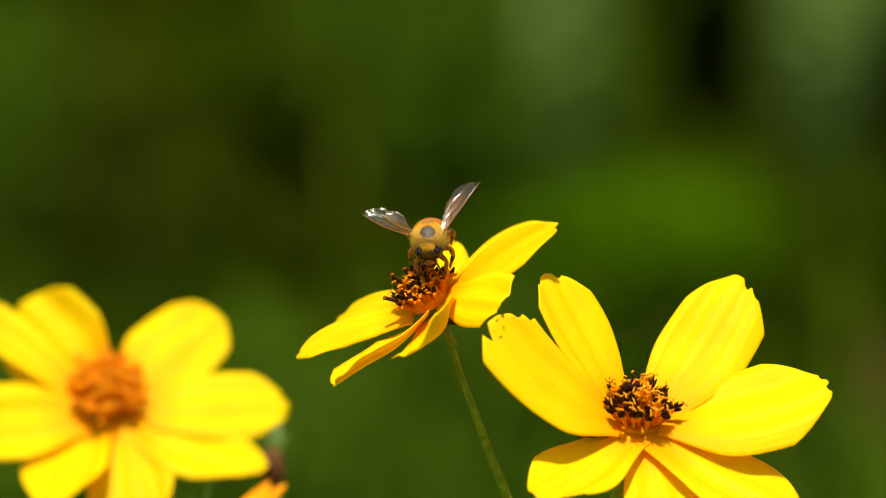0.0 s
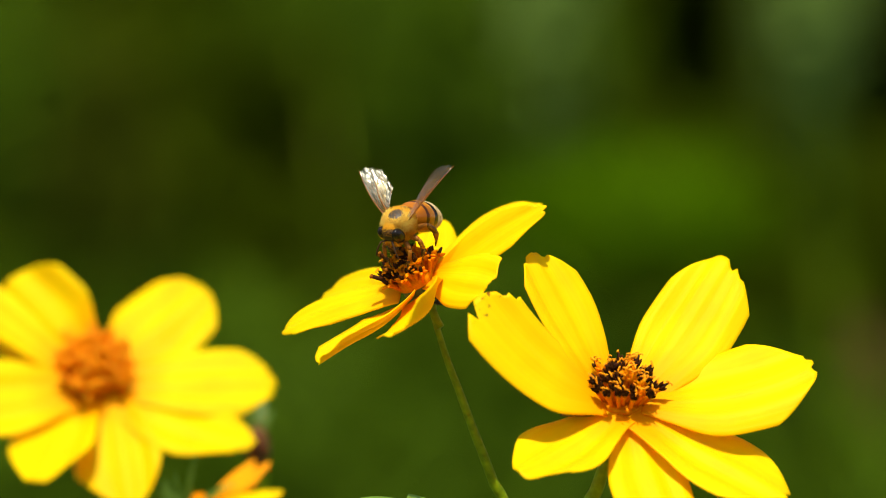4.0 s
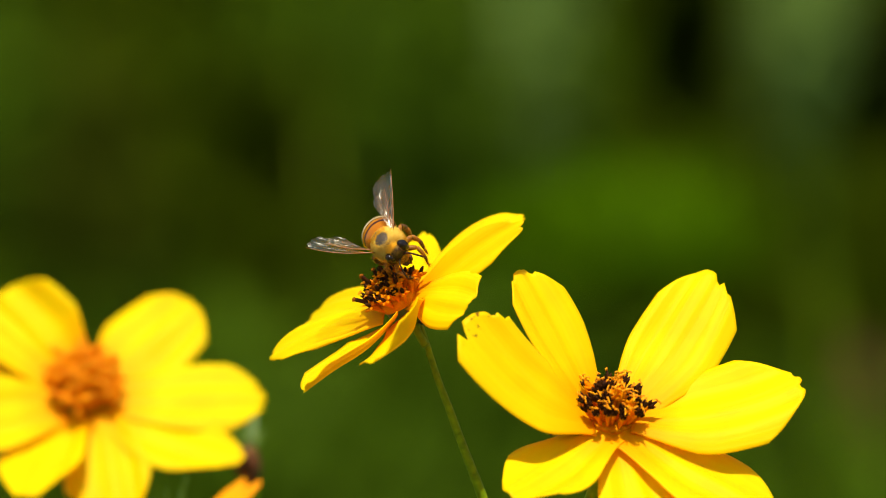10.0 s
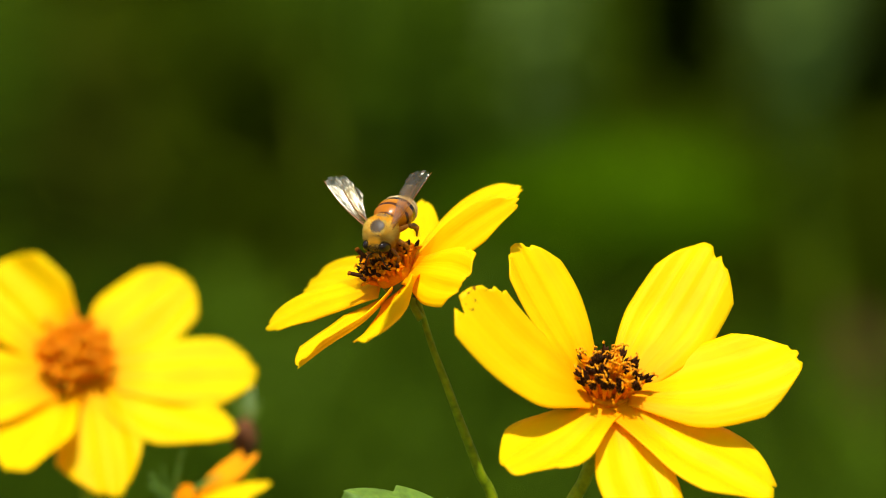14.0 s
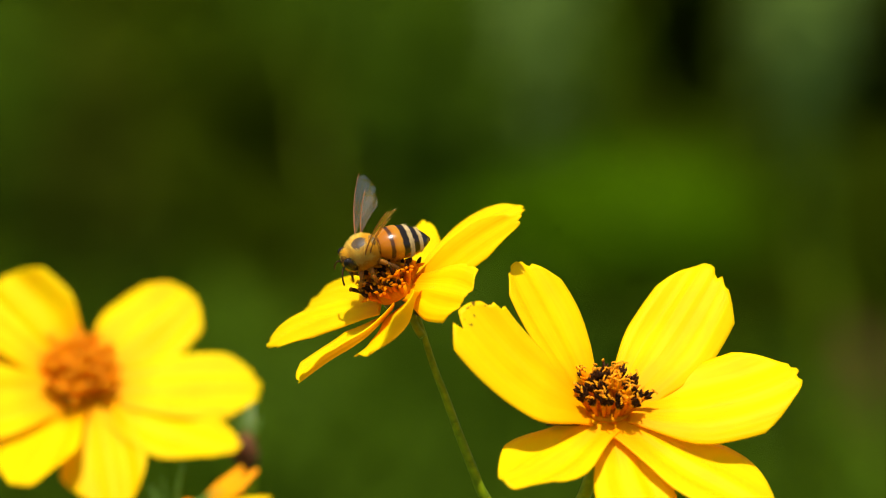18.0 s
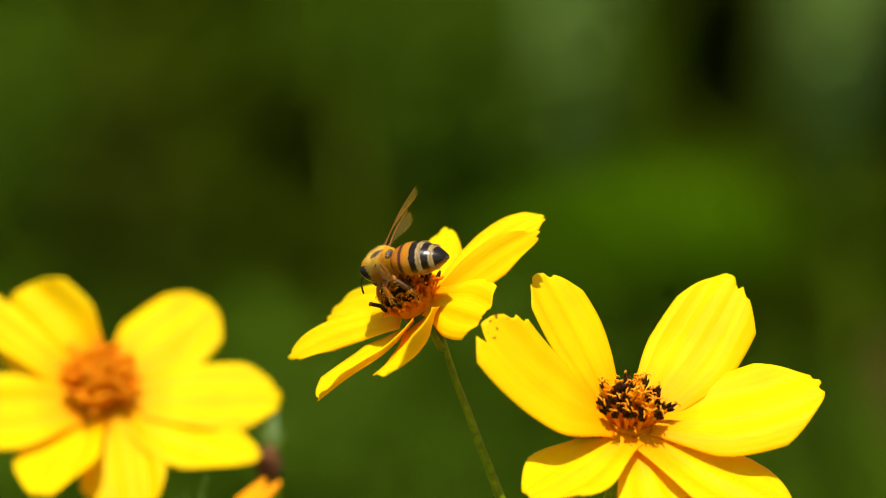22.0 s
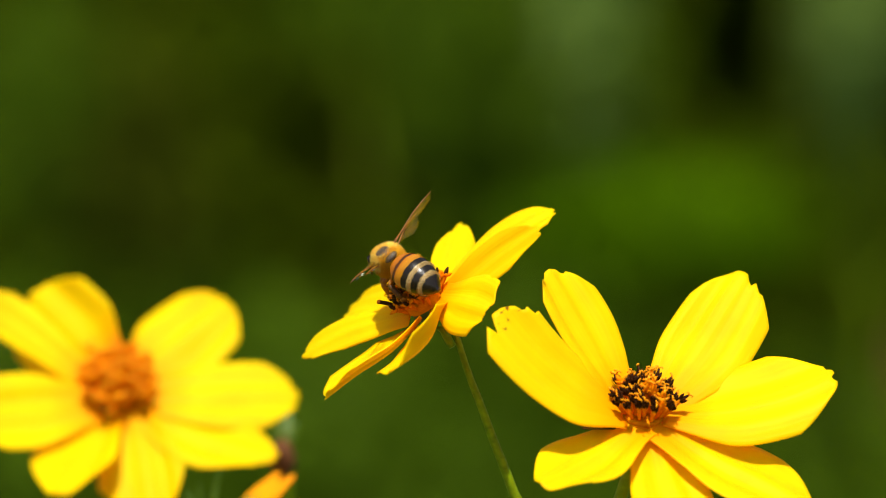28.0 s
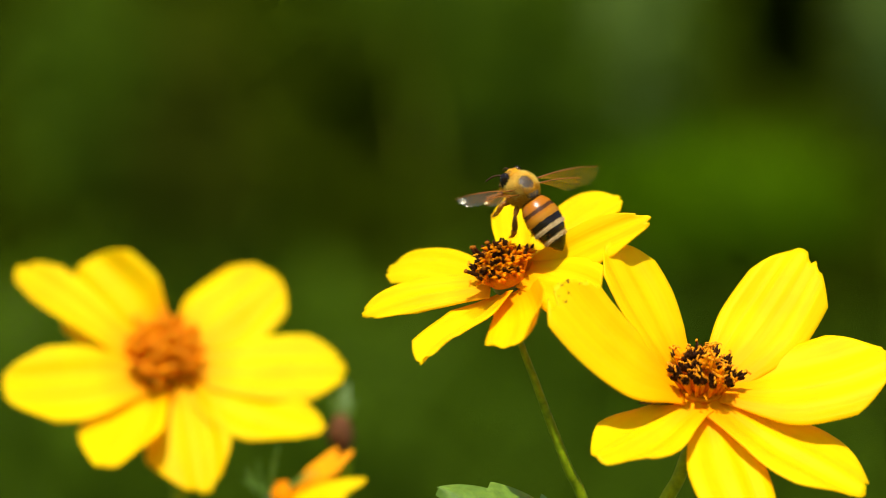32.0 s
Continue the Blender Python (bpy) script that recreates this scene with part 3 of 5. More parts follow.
def petal_grid(base, tip, axis, width, bow=0.1, sway=0.0, cup=(0.08, 0.08), curl=0.0, roll=0.0, foot=0.4, peak=0.55, taper=0.3, blunt=0.2, skew=0.0, teeth=(), nu=26, nv=14, ripple=(0.0, 0.0, 0.0)):
    """The upper face of a ray floret from base to tip: rows of points and normals. bow lifts its middle and sway bends it sideways,
    cup lifts its two edges, curl bends its end back; the width grows from foot to peak, then tapers to a blunt, toothed end."""
    base, tip, axis = np.array(base, float), np.array(tip, float), np.array(axis, float)
    axis /= np.linalg.norm(axis)
    chord = tip - base
    length = np.linalg.norm(chord)
    chord /= length
    face = axis - chord * axis.dot(chord)
    face /= np.linalg.norm(face)
    ctrl = (base + tip) / 2 + face * bow * length + np.cross(chord, face) * sway * length
    s, v = np.meshgrid(np.linspace(0, 1, nu + 1), np.linspace(-1, 1, nv + 1), indexing="ij")
    end = 1 - blunt * np.abs(v) ** 2.3
    for at, depth, half in teeth:
        end = end - depth * np.maximum(0, 1 - np.abs(v - at) / half)
    u = s * end
    U = u[..., None]
    p = (1 - U) ** 2 * base + 2 * U * (1 - U) * ctrl + U * U * tip
    d = 2 * (1 - U) * (ctrl - base) + 2 * U * (tip - ctrl)
    d /= np.linalg.norm(d, axis=-1, keepdims=True)
    n = axis - d * (d @ axis)[..., None]
    n /= np.linalg.norm(n, axis=-1, keepdims=True)
    side = np.cross(d, n)
    a = math.radians(roll)
    n, side = n * math.cos(a) + np.cross(d, n) * math.sin(a), side * math.cos(a) + np.cross(d, side) * math.sin(a)
    grow = np.clip(u / peak, 0, 1)
    w = foot + (1 - foot) * (3 * grow ** 2 - 2 * grow ** 3) - taper * (np.clip((u - peak) / (1 - peak), 0, 1)) ** 2.2
    w = w * width / 2 * (1 + skew * np.sign(v))
    edge = np.where(v > 0, cup[1], cup[0])
    lift = edge * width * (v * v - 0.1) * np.minimum(1, 3 * u) - curl * length * np.maximum(0, u - 0.5) ** 2 * 2
    lift = lift + 0.02 * width * np.cos(v * 8.5 + ripple[0]) * np.minimum(1, 2 * u) + 0.02 * width * np.sin(u * 6 + ripple[1] * 3 + v * ripple[2] * 2) * u
    return p + side * (v * w)[..., None] + n * lift[..., None], n, u, (v + 1) / 2


def petal_mesh(base, tip, axis, width, seed=0, thick=0.16, teeth=None, nu=30, nv=24, **shape):
    """A ray floret of some thickness (mm), with small notches at its end."""
    rnd = random.Random(seed)
    if teeth is None:
        teeth = [(rnd.uniform(-0.5, -0.15), rnd.uniform(0.02, 0.045), 0.11), (rnd.uniform(0.12, 0.45), rnd.uniform(0.02, 0.045), 0.11), (rnd.uniform(-0.08, 0.08), rnd.uniform(0.005, 0.02), 0.09)]
    top, normal, u, v = petal_grid(base, tip, axis, width, teeth=teeth, nu=nu, nv=nv, ripple=[rnd.uniform(-1, 1) for _ in range(3)], **shape)
    bm = bmesh.new()
    uv = bm.loops.layers.uv.new("UVMap")
    tex = [[(u[i, j], v[i, j]) for j in range(nv + 1)] for i in range(nu + 1)]
    over = [[bm.verts.new(top[i, j] * MM) for j in range(nv + 1)] for i in range(nu + 1)]
    under = [[bm.verts.new((top[i, j] - normal[i, j] * thick) * MM) for j in range(nv + 1)] for i in range(nu + 1)]

    def quad(vs, ids):
        for loop, (a, b) in zip(bm.faces.new(vs).loops, ids):
            loop[uv].uv = tex[a][b]
    for i in range(nu):
        for j in range(nv):
            ids = ((i, j), (i + 1, j), (i + 1, j + 1), (i, j + 1))
            quad([over[a][b] for a, b in ids], ids)
            quad([under[a][b] for a, b in ids][::-1], ids[::-1])
    rim = [(i, 0) for i in range(nu + 1)] + [(nu, j) for j in range(1, nv + 1)] + [(i, nv) for i in range(nu - 1, -1, -1)] + [(0, j) for j in range(nv - 1, 0, -1)]
    for (a, b), (c, d) in zip(rim, rim[1:] + rim[:1]):
        quad([over[c][d], over[a][b], under[a][b], under[c][d]], ((c, d), (a, b), (a, b), (c, d)))
    bmesh.ops.recalc_face_normals(bm, faces=bm.faces)
    return bm


def floret_mesh(kind, seed, length=3.4, bend=0.35, stout=1.0):
    """One disc floret (mm, along z): "dark" has brown lobes and anthers with curled golden stigmas, "star" flared orange lobes,
    "column" a long brown anther tube with a knob, "plain" is orange throughout."""
    rnd = random.Random(seed)
    bm = bmesh.new()
    b = bend * rnd.uniform(-1, 1)
    line = bezier([(0, 0, 0), (0.2 * b, 0, length * 0.35), (0.8 * b, 0.2 * b, length * 0.7), (1.7 * b, 0.5 * b, length)], 6)
    top = line[-1]

    def lobes(at, out, up, wide, mat):
        for k in range(5):
            a = k * math.tau / 5 + rnd.uniform(-0.25, 0.25)
            c, d = math.cos(a), math.sin(a)
            q = at + Vector((c * 0.26, d * 0.26, -0.1)) * stout
            o, h = out * rnd.uniform(0.7, 1.3), up * rnd.uniform(0.7, 1.3)
            tube(bm, [q, q + Vector((c * o * 0.55, d * o * 0.55, h * 0.6)) * stout, q + Vector((c * o, d * o, h)) * stout], [0.2 * wide * stout, 0.24 * wide * stout, 0.03 * stout], 5, mat)

    def stigma(size, mat=2):
        for k in (-1, 1):
            tube(bm, [top, top + Vector((0.22 * k, 0.05, 0.3)) * size, top + Vector((0.5 * k, 0.1, 0.28)) * size, top + Vector((0.55 * k, 0.12, 0.05)) * size], [0.12 * size, 0.11 * size, 0.09 * size, 0.04 * size], 5, mat)
    if kind == "dark":
        tube(bm, line[:5], [r * stout for r in (0.22, 0.27, 0.33, 0.40, 0.42)], 7, 0)
        lobes(line[4], 0.28, 0.95, 1.0, 1)
        tube(bm, line[3:], [r * stout for r in (0.24, 0.26, 0.25, 0.14)], 6, 1)
        stigma(stout)
    elif kind == "star":
        tube(bm, line[:5], [r * stout for r in (0.22, 0.27, 0.34, 0.42, 0.44)], 7, 0)
        lobes(line[4], 0.85, 0.5, 1.1, 0)
        tube(bm, line[3:], [r * stout for r in (0.25, 0.28, 0.27, 0.12)], 6, 1)
    elif kind == "column":
        tube(bm, line[:3], [r * stout for r in (0.22, 0.3, 0.34)], 7, 0)
        lobes(line[2], 0.6, 0.5, 1.0, 0)
        tube(bm, line[1:], [r * stout for r in (0.24, 0.3, 0.31, 0.30, 0.29, 0.27)], 7, 1)
        ellipsoid(bm, top, (0.36 * stout, 0.36 * stout, 0.25 * stout), 8, 5, 3)
    else:
        tube(bm, line, [r * stout for r in (0.24, 0.3, 0.34, 0.38, 0.42, 0.36, 0.2)], 7, 0)
        lobes(line[4], 0.6, 0.7, 1.0, 0)
        stigma(1.3 * stout)
    bmesh.ops.scale(bm, vec=(MM, MM, MM), verts=bm.verts)
    me = bpy.data.meshes.new("floret")
    bm.to_mesh(me)
    bm.free()
    for m in (FLORET, ANTHER, POLLEN, KNOB):
        me.materials.append(m)
    me.shade_smooth()
    return me


def basis(axis, origin=(0, 0, 0), spin=0.0):
    """A frame in mm whose z is the axis."""
    q = Vector(axis).normalized().to_track_quat("Z", "Y")
    return Matrix.Translation(Vector(origin) * MM) @ q.to_matrix().to_4x4() @ Matrix.Rotation(spin, 4, "Z")


def disc_florets(head, axis, centre, radius, count, mix, seed, length=3.4, height=1.5, spread=0.7, stout=1.0):
    """mix: for each kind, a share in the middle and one at the rim."""
    rnd = random.Random(seed)
    stock = {kind: [floret_mesh(kind, seed * 40 + 7 * n + i, length * (0.82 + 0.1 * i) * (1.2 if kind == "column" else 1.0), stout=stout) for i in range(4)] for n, kind in enumerate(mix)}
    frame_m = basis(axis, centre)
    for k in range(count):
        r = math.sqrt((k + 0.5) / count)
        a = k * 2.39996 + rnd.uniform(-0.2, 0.2)
        z = height * (1 - r * r)
        lean = spread * r * rnd.uniform(0.6, 1.25) + rnd.gauss(0, 0.12)
        pos = Vector((math.cos(a) * r * radius, math.sin(a) * r * radius, z)) * MM
        kind = rnd.choices(list(mix), [inner + (rim - inner) * r for inner, rim in mix.values()])[0]
        ob = new("floret", rnd.choice(stock[kind]))
        ob.parent = head
        ob.matrix_local = frame_m @ Matrix.Translation(pos) @ Matrix.Rotation(a, 4, "Z") @ Matrix.Rotation(lean, 4, "Y") @ Matrix.Rotation(rnd.uniform(0, 6.3), 4, "Z")


def bract_mesh(base, tip, axis, width, bow):
    return petal_mesh(base, tip, axis, width, bow=bow, cup=(0.15, 0.15), foot=0.5, peak=0.4, taper=0.6, blunt=0.6, teeth=(), thick=0.3, nu=8, nv=6)


def receptacle(name, parent, axis, centre, radius, height=2.2):
    """The orange dome that bears the florets, on a green cup."""
    bm = bmesh.new()
    prof = [(0.22, -2.9), (0.55, -2.4), (0.86, -1.2), (0.92, -0.3), (1.0, 0.1), (1.03, 0.8), (0.95, height * 0.7), (0.6, height), (0.15, height * 1.08)]
    rings = []
    for r, z in prof:
        rings.append([bm.verts.new(Vector((math.cos(k * math.tau / 24) * r * radius, math.sin(k * math.tau / 24) * r * radius, z)) * MM) for k in range(24)])
    for i, (a, b) in enumerate(zip(rings, rings[1:])):
        for k in range(24):
            bm.faces.new((a[k], a[(k + 1) % 24], b[(k + 1) % 24], b[k])).material_index = 0 if i < 3 else 1
    bm.faces.new(rings[0][::-1])
    bm.faces.new(rings[-1]).material_index = 1
    bm.transform(basis(axis, centre))
    return part(name, bm, [BRACT, DISC], parent)


def flower_head(head, axis, centre, radius, petals, count, mix, seed, bracts=8, length=3.4, spread=0.6, bract_reach=(2.0, 4.0), stout=1.0, height=1.5, rise=0.0):
    """Petals: tip, width, and the further shape; all hang on the head."""
    axis = Vector(axis).normalized()
    c = Vector(centre)
    for i, (tip, width, more) in enumerate(petals):
        d = Vector(tip) - c
        flat = Matrix.Rotation(more["spin"], 3, axis) @ (d - axis * d.dot(axis)).normalized()
        base = c + flat * radius * 0.82 - axis * (more["layer"] - 0.75 * rise)
        part("petal", petal_mesh(base, tip, axis, width, seed=seed * 50 + i, **{k: v for k, v in more.items() if k not in ("layer", "mat", "spin")}), more.get("mat", PETAL), head)
    disc_florets(head, axis, c + axis * rise, radius * 0.84, count, mix, seed, length, height, spread, stout)
    rnd = random.Random(seed)
    side = axis.orthogonal().normalized()
    for k in range(bracts):
        out = Matrix.Rotation(k * math.tau / bracts + 0.3, 3, axis) @ side
        part("bract", bract_mesh(c + out * radius * 0.5 - axis * 2.0, c + out * (radius + rnd.uniform(*bract_reach)) - axis * rnd.uniform(2.0, 3.2), axis, 2.2, 0.1), BRACT_DARK if k % 2 else BRACT, head)


def place(x, y, z):
    """Metres from mm round the point of focus."""
    return Vector((x * MM, y * MM, EYE + z * MM))


def stem_part(points, radii, parent, mat=None, name="stem", lumps=0, origin=None):
    bm = bmesh.new()
    pts = [place(*p) - (origin or Vector()) for p in bezier(points, 60)]
    n = len(pts)
    rr = [(radii[0] + (radii[1] - radii[0]) * (i / (n - 1)) ** 1.2) * MM * (1 + lumps * math.sin(i * 7.3) * 0.5) for i in range(n)]
    tube(bm, pts, rr, 10)
    return part(name, bm, mat or STEM, parent)


# ---- ground ----
def build_ground():
    bm = bmesh.new()
    rings = [0.0, 0.3, 0.7, 1.2, 2, 3.2, 5, 8, 14, 30, 80, 250, 900]
    prev = None
    for r in rings:
        if r == 0:
            prev = [bm.verts.new((0, 0.8, 0))]
            continue
        ring = []
        for k in range(48):
            x, y = r * math.cos(k * math.tau / 48), 0.8 + r * math.sin(k * math.tau / 48)
            z = 0.02 * noise.noise((x * 3, y * 3, 0)) if r < 10 else 0.0
            ring.append(bm.verts.new((x, y, z)))
        for k in range(48):
            if len(prev) == 1:
                bm.faces.new((prev[0], ring[k], ring[(k + 1) % 48]))
            else:
                bm.faces.new((prev[k], ring[k], ring[(k + 1) % 48], prev[(k + 1) % 48]))
        prev = ring
    soil = material("dark_soil_and_grass", (0.045, 0.05, 0.02), 0.95, tint=(0.07, 0.09, 0.025), scale=6, bump=0.6, fine=60)
    return tagged(part("ground", bm, soil), "dark garden soil with low green growth", "ground", kind="structure")


build_ground()
# ---- growth behind ----
def leaf_material(name, colour, tint, through_light=0.3, rough=0.5):
    return material(name, colour, rough, tint=tint, scale=18, bump=0.2, through_light=through_light, fine=200, spec=0.02)


# hedge leaves are darker than their own green, to carry deep shade
SHADED_HEDGE = leaf_material("shade_darkened_shrub_leaf", (0.034, 0.046, 0.001), (0.052, 0.07, 0.001), 0.2)
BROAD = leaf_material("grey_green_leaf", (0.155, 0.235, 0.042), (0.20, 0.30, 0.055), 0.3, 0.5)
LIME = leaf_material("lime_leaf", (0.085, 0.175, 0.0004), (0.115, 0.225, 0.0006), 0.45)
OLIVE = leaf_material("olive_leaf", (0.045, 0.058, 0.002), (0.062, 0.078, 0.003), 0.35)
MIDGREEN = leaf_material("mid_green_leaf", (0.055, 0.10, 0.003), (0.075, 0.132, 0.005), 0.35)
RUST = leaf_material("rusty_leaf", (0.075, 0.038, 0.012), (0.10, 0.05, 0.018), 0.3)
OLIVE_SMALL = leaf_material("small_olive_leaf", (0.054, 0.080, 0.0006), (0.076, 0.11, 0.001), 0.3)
BARK = material("twig_bark", (0.05, 0.04, 0.02), 0.8, scale=60)


def leaf_verts(bm, m, length, width, mat=0):
    """A pointed leaf with a folded midrib, along the frame's y, facing its z."""
    rows = [(0.0, 0.04), (0.25, 0.8), (0.5, 1.0), (0.78, 0.62), (1.0, 0.0)]
    left, mid, right = [], [], []
    for s, w in rows:
        y, sag = s * length, -0.18 * length * s * s
        mid.append(bm.verts.new(m @ Vector((0, y, sag))))
        if w > 0.02:
            left.append(bm.verts.new(m @ Vector((-w * width / 2, y, sag + 0.12 * width * w))))
            right.append(bm.verts.new(m @ Vector((w * width / 2, y, sag + 0.12 * width * w))))
    for i in range(3):
        for f in ((mid[i], mid[i + 1], left[i + 1], left[i]), (mid[i], right[i], right[i + 1], mid[i + 1])):
            bm.faces.new(f).material_index = mat
    bm.faces.new((mid[3], mid[4], left[3])).material_index = mat
    bm.faces.new((mid[3], right[3], mid[4])).material_index = mat


def shrub(name, label, x0, x1, y0, y1, z0, z1, count, length, mat, seed, droop=0.6, hollows=(), thin=-0.45, small=False):
    """A leafy bush: stems from the soil and one crown of many single leaves."""
    rnd = random.Random(seed)
    root = tagged(new(name), label, "shrub")
    root.location = ((x0 + x1) / 2, (y0 + y1) / 2, 0)
    off = Vector(root.location)
    for k in range(5):
        x, y = rnd.uniform(x0, x1), rnd.uniform(y0 + (y1 - y0) * 0.4, y1)
        bm = bmesh.new()
        tube(bm, [Vector((x * 0.6 + off.x * 0.4, y, 0)) - off, Vector((x * 0.9 + off.x * 0.1, y, z1 * 0.5)) - off, Vector((x, y, z1 * 0.92)) - off], [0.012, 0.008, 0.003], 6)
        part("branch", bm, BARK, root)
    bm = bmesh.new()
    points, faces = [], []
    wide = 0.14 * (x1 - x0)
    for k in range(int(count * 1.3)):
        x, y, z = rnd.uniform(x0 - wide, x1 + wide), rnd.uniform(y0, y1), z0 + (z1 - z0) * 1.06 * rnd.random() ** 0.8
        u, v, w = (2 * x - x0 - x1) / (x1 - x0 + 2 * wide), (2 * y - y0 - y1) / (y1 - y0), max(0, 2 * z - z0 - z1) / (z1 - z0)
        if (abs(u) ** 5 + 0.5 * abs(v) ** 5 + abs(w) ** 5) ** 0.2 > 0.94 + 0.22 * noise.noise((x * 7, y * 7 + seed, z * 7)):
            continue
        n = noise.noise((x * 5 + seed, y * 5, z * 5))
        if n < thin:
            continue
        if any(((x - hx) / rx) ** 2 + ((z - hz) / rz) ** 2 < rnd.uniform(0.6, 1.3) for hx, hz, rx, rz in hollows):
            continue
        m = Matrix.Translation(Vector((x, y, z)) - off) @ Matrix.Rotation(rnd.uniform(0, math.tau), 4, "Z") @ Matrix.Rotation(-rnd.gauss(droop, 0.45), 4, "X") @ Matrix.Rotation(rnd.gauss(0, 0.4), 4, "Y")
        s = length * rnd.uniform(0.6, 1.25)
        wide_leaf = s * rnd.uniform(0.38, 0.55)
        if small:
            k0 = len(points)
            points += [m @ Vector(p) for p in ((0, 0, 0), (0, s, -0.15 * s), (-wide_leaf / 2, 0.45 * s, 0.05 * s), (wide_leaf / 2, 0.45 * s, 0.05 * s))]
            faces += [(k0, k0 + 1, k0 + 2), (k0, k0 + 3, k0 + 1)]
        else:
            leaf_verts(bm, m, s, wide_leaf)
    crown = part("crown", bm, mat, root)
    if small:
        crown.data.clear_geometry()
        crown.data.from_pydata(points, [], faces)
    crown["kind"] = "stuff"
    return root


def broad_plant(name, label, foot, leaves, mat, seed):
    """A plant with a few large leaves: each leaf by its foot, its tip and its width (metres), on stalks from one foot."""
    root = tagged(new(name), label, "plant")
    root.location = foot
    off = Vector(foot)
    rnd = random.Random(seed)
    for a, b, width, facing in leaves:
        a, b = Vector(a), Vector(b)
        d = (b - a).normalized()
        f = Vector(facing)
        f = (f - d * f.dot(d)).normalized()
        bm = bmesh.new()
        L, n = (b - a).length, 14
        side = d.cross(f)
        prev = None
        for i in range(n + 1):
            s = i / n
            w = width / 2 * max(0.02, math.sin(math.pi * min(1, s * 0.96 + 0.03)) ** 0.8 * (1 - 0.15 * s))
            c = a + d * L * s + f * 0.1 * L * math.sin(math.pi * s)
            row = [bm.verts.new(c - off + side * w * v + f * (0.14 * width * v * v + 0.02 * width * math.sin(9 * s + 3 * v))) for v in (-1, -0.5, 0, 0.5, 1)]
            if prev:
                for k in range(4):
                    bm.faces.new((prev[k], prev[k + 1], row[k + 1], row[k]))
            prev = row
        part("leaf", bm, mat, root)
        bm = bmesh.new()
        knee = off + (a - off) * 0.55 + Vector((rnd.uniform(-0.03, 0.03), 0.03, 0.04))
        tube(bm, [p - off for p in bezier([off, knee, a], 10)], [0.006 - 0.0003 * i for i in range(11)], 6)
        part("stalk", bm, STEM, root)
    return root


def spray(name, label, foot, centre, reach, count, length, mat, seed):
    """A loose tuft of small leaves, dense in the middle and sparse at its rim, on stalks from one foot."""
    root = tagged(new(name), label, "plant")
    root.location = foot
    off, c = Vector(foot), Vector(centre)
    rnd = random.Random(seed)
    points, faces = [], []
    for k in range(count):
        p = c - off + Vector([rnd.gauss(0, r) for r in reach])
        m = Matrix.Translation(p) @ Matrix.Rotation(rnd.uniform(0, math.tau), 4, "Z") @ Matrix.Rotation(-rnd.gauss(0.6, 0.45), 4, "X") @ Matrix.Rotation(rnd.gauss(0, 0.4), 4, "Y")
        s = length * rnd.uniform(0.6, 1.25)
        w = s * rnd.uniform(0.19, 0.28)
        k0 = len(points)
        points += [m @ Vector(q) for q in ((0, 0, 0), (0, s, -0.15 * s), (-w, 0.45 * s, 0.05 * s), (w, 0.45 * s, 0.05 * s))]
        faces += [(k0, k0 + 1, k0 + 2), (k0, k0 + 3, k0 + 1)]
    crown = part("crown", bmesh.new(), mat, root)
    crown.data.from_pydata(points, [], faces)
    crown["kind"] = "stuff"
    for k in range(3):
        bm = bmesh.new()
        top = c - off + Vector([rnd.gauss(0, 0.6 * r) for r in reach])
        tube(bm, [Vector(), top * 0.6 + Vector((0.02, 0.03, 0)), top], [0.006, 0.004, 0.002], 6)
        part("stalk", bm, STEM, root)
    return root


FAR = 1.7  # how much further off and larger the growth is than its first plan


def far(x, y, z):
    return (x * FAR, -REACH + (y + REACH) * FAR, EYE + (z - EYE) * FAR)


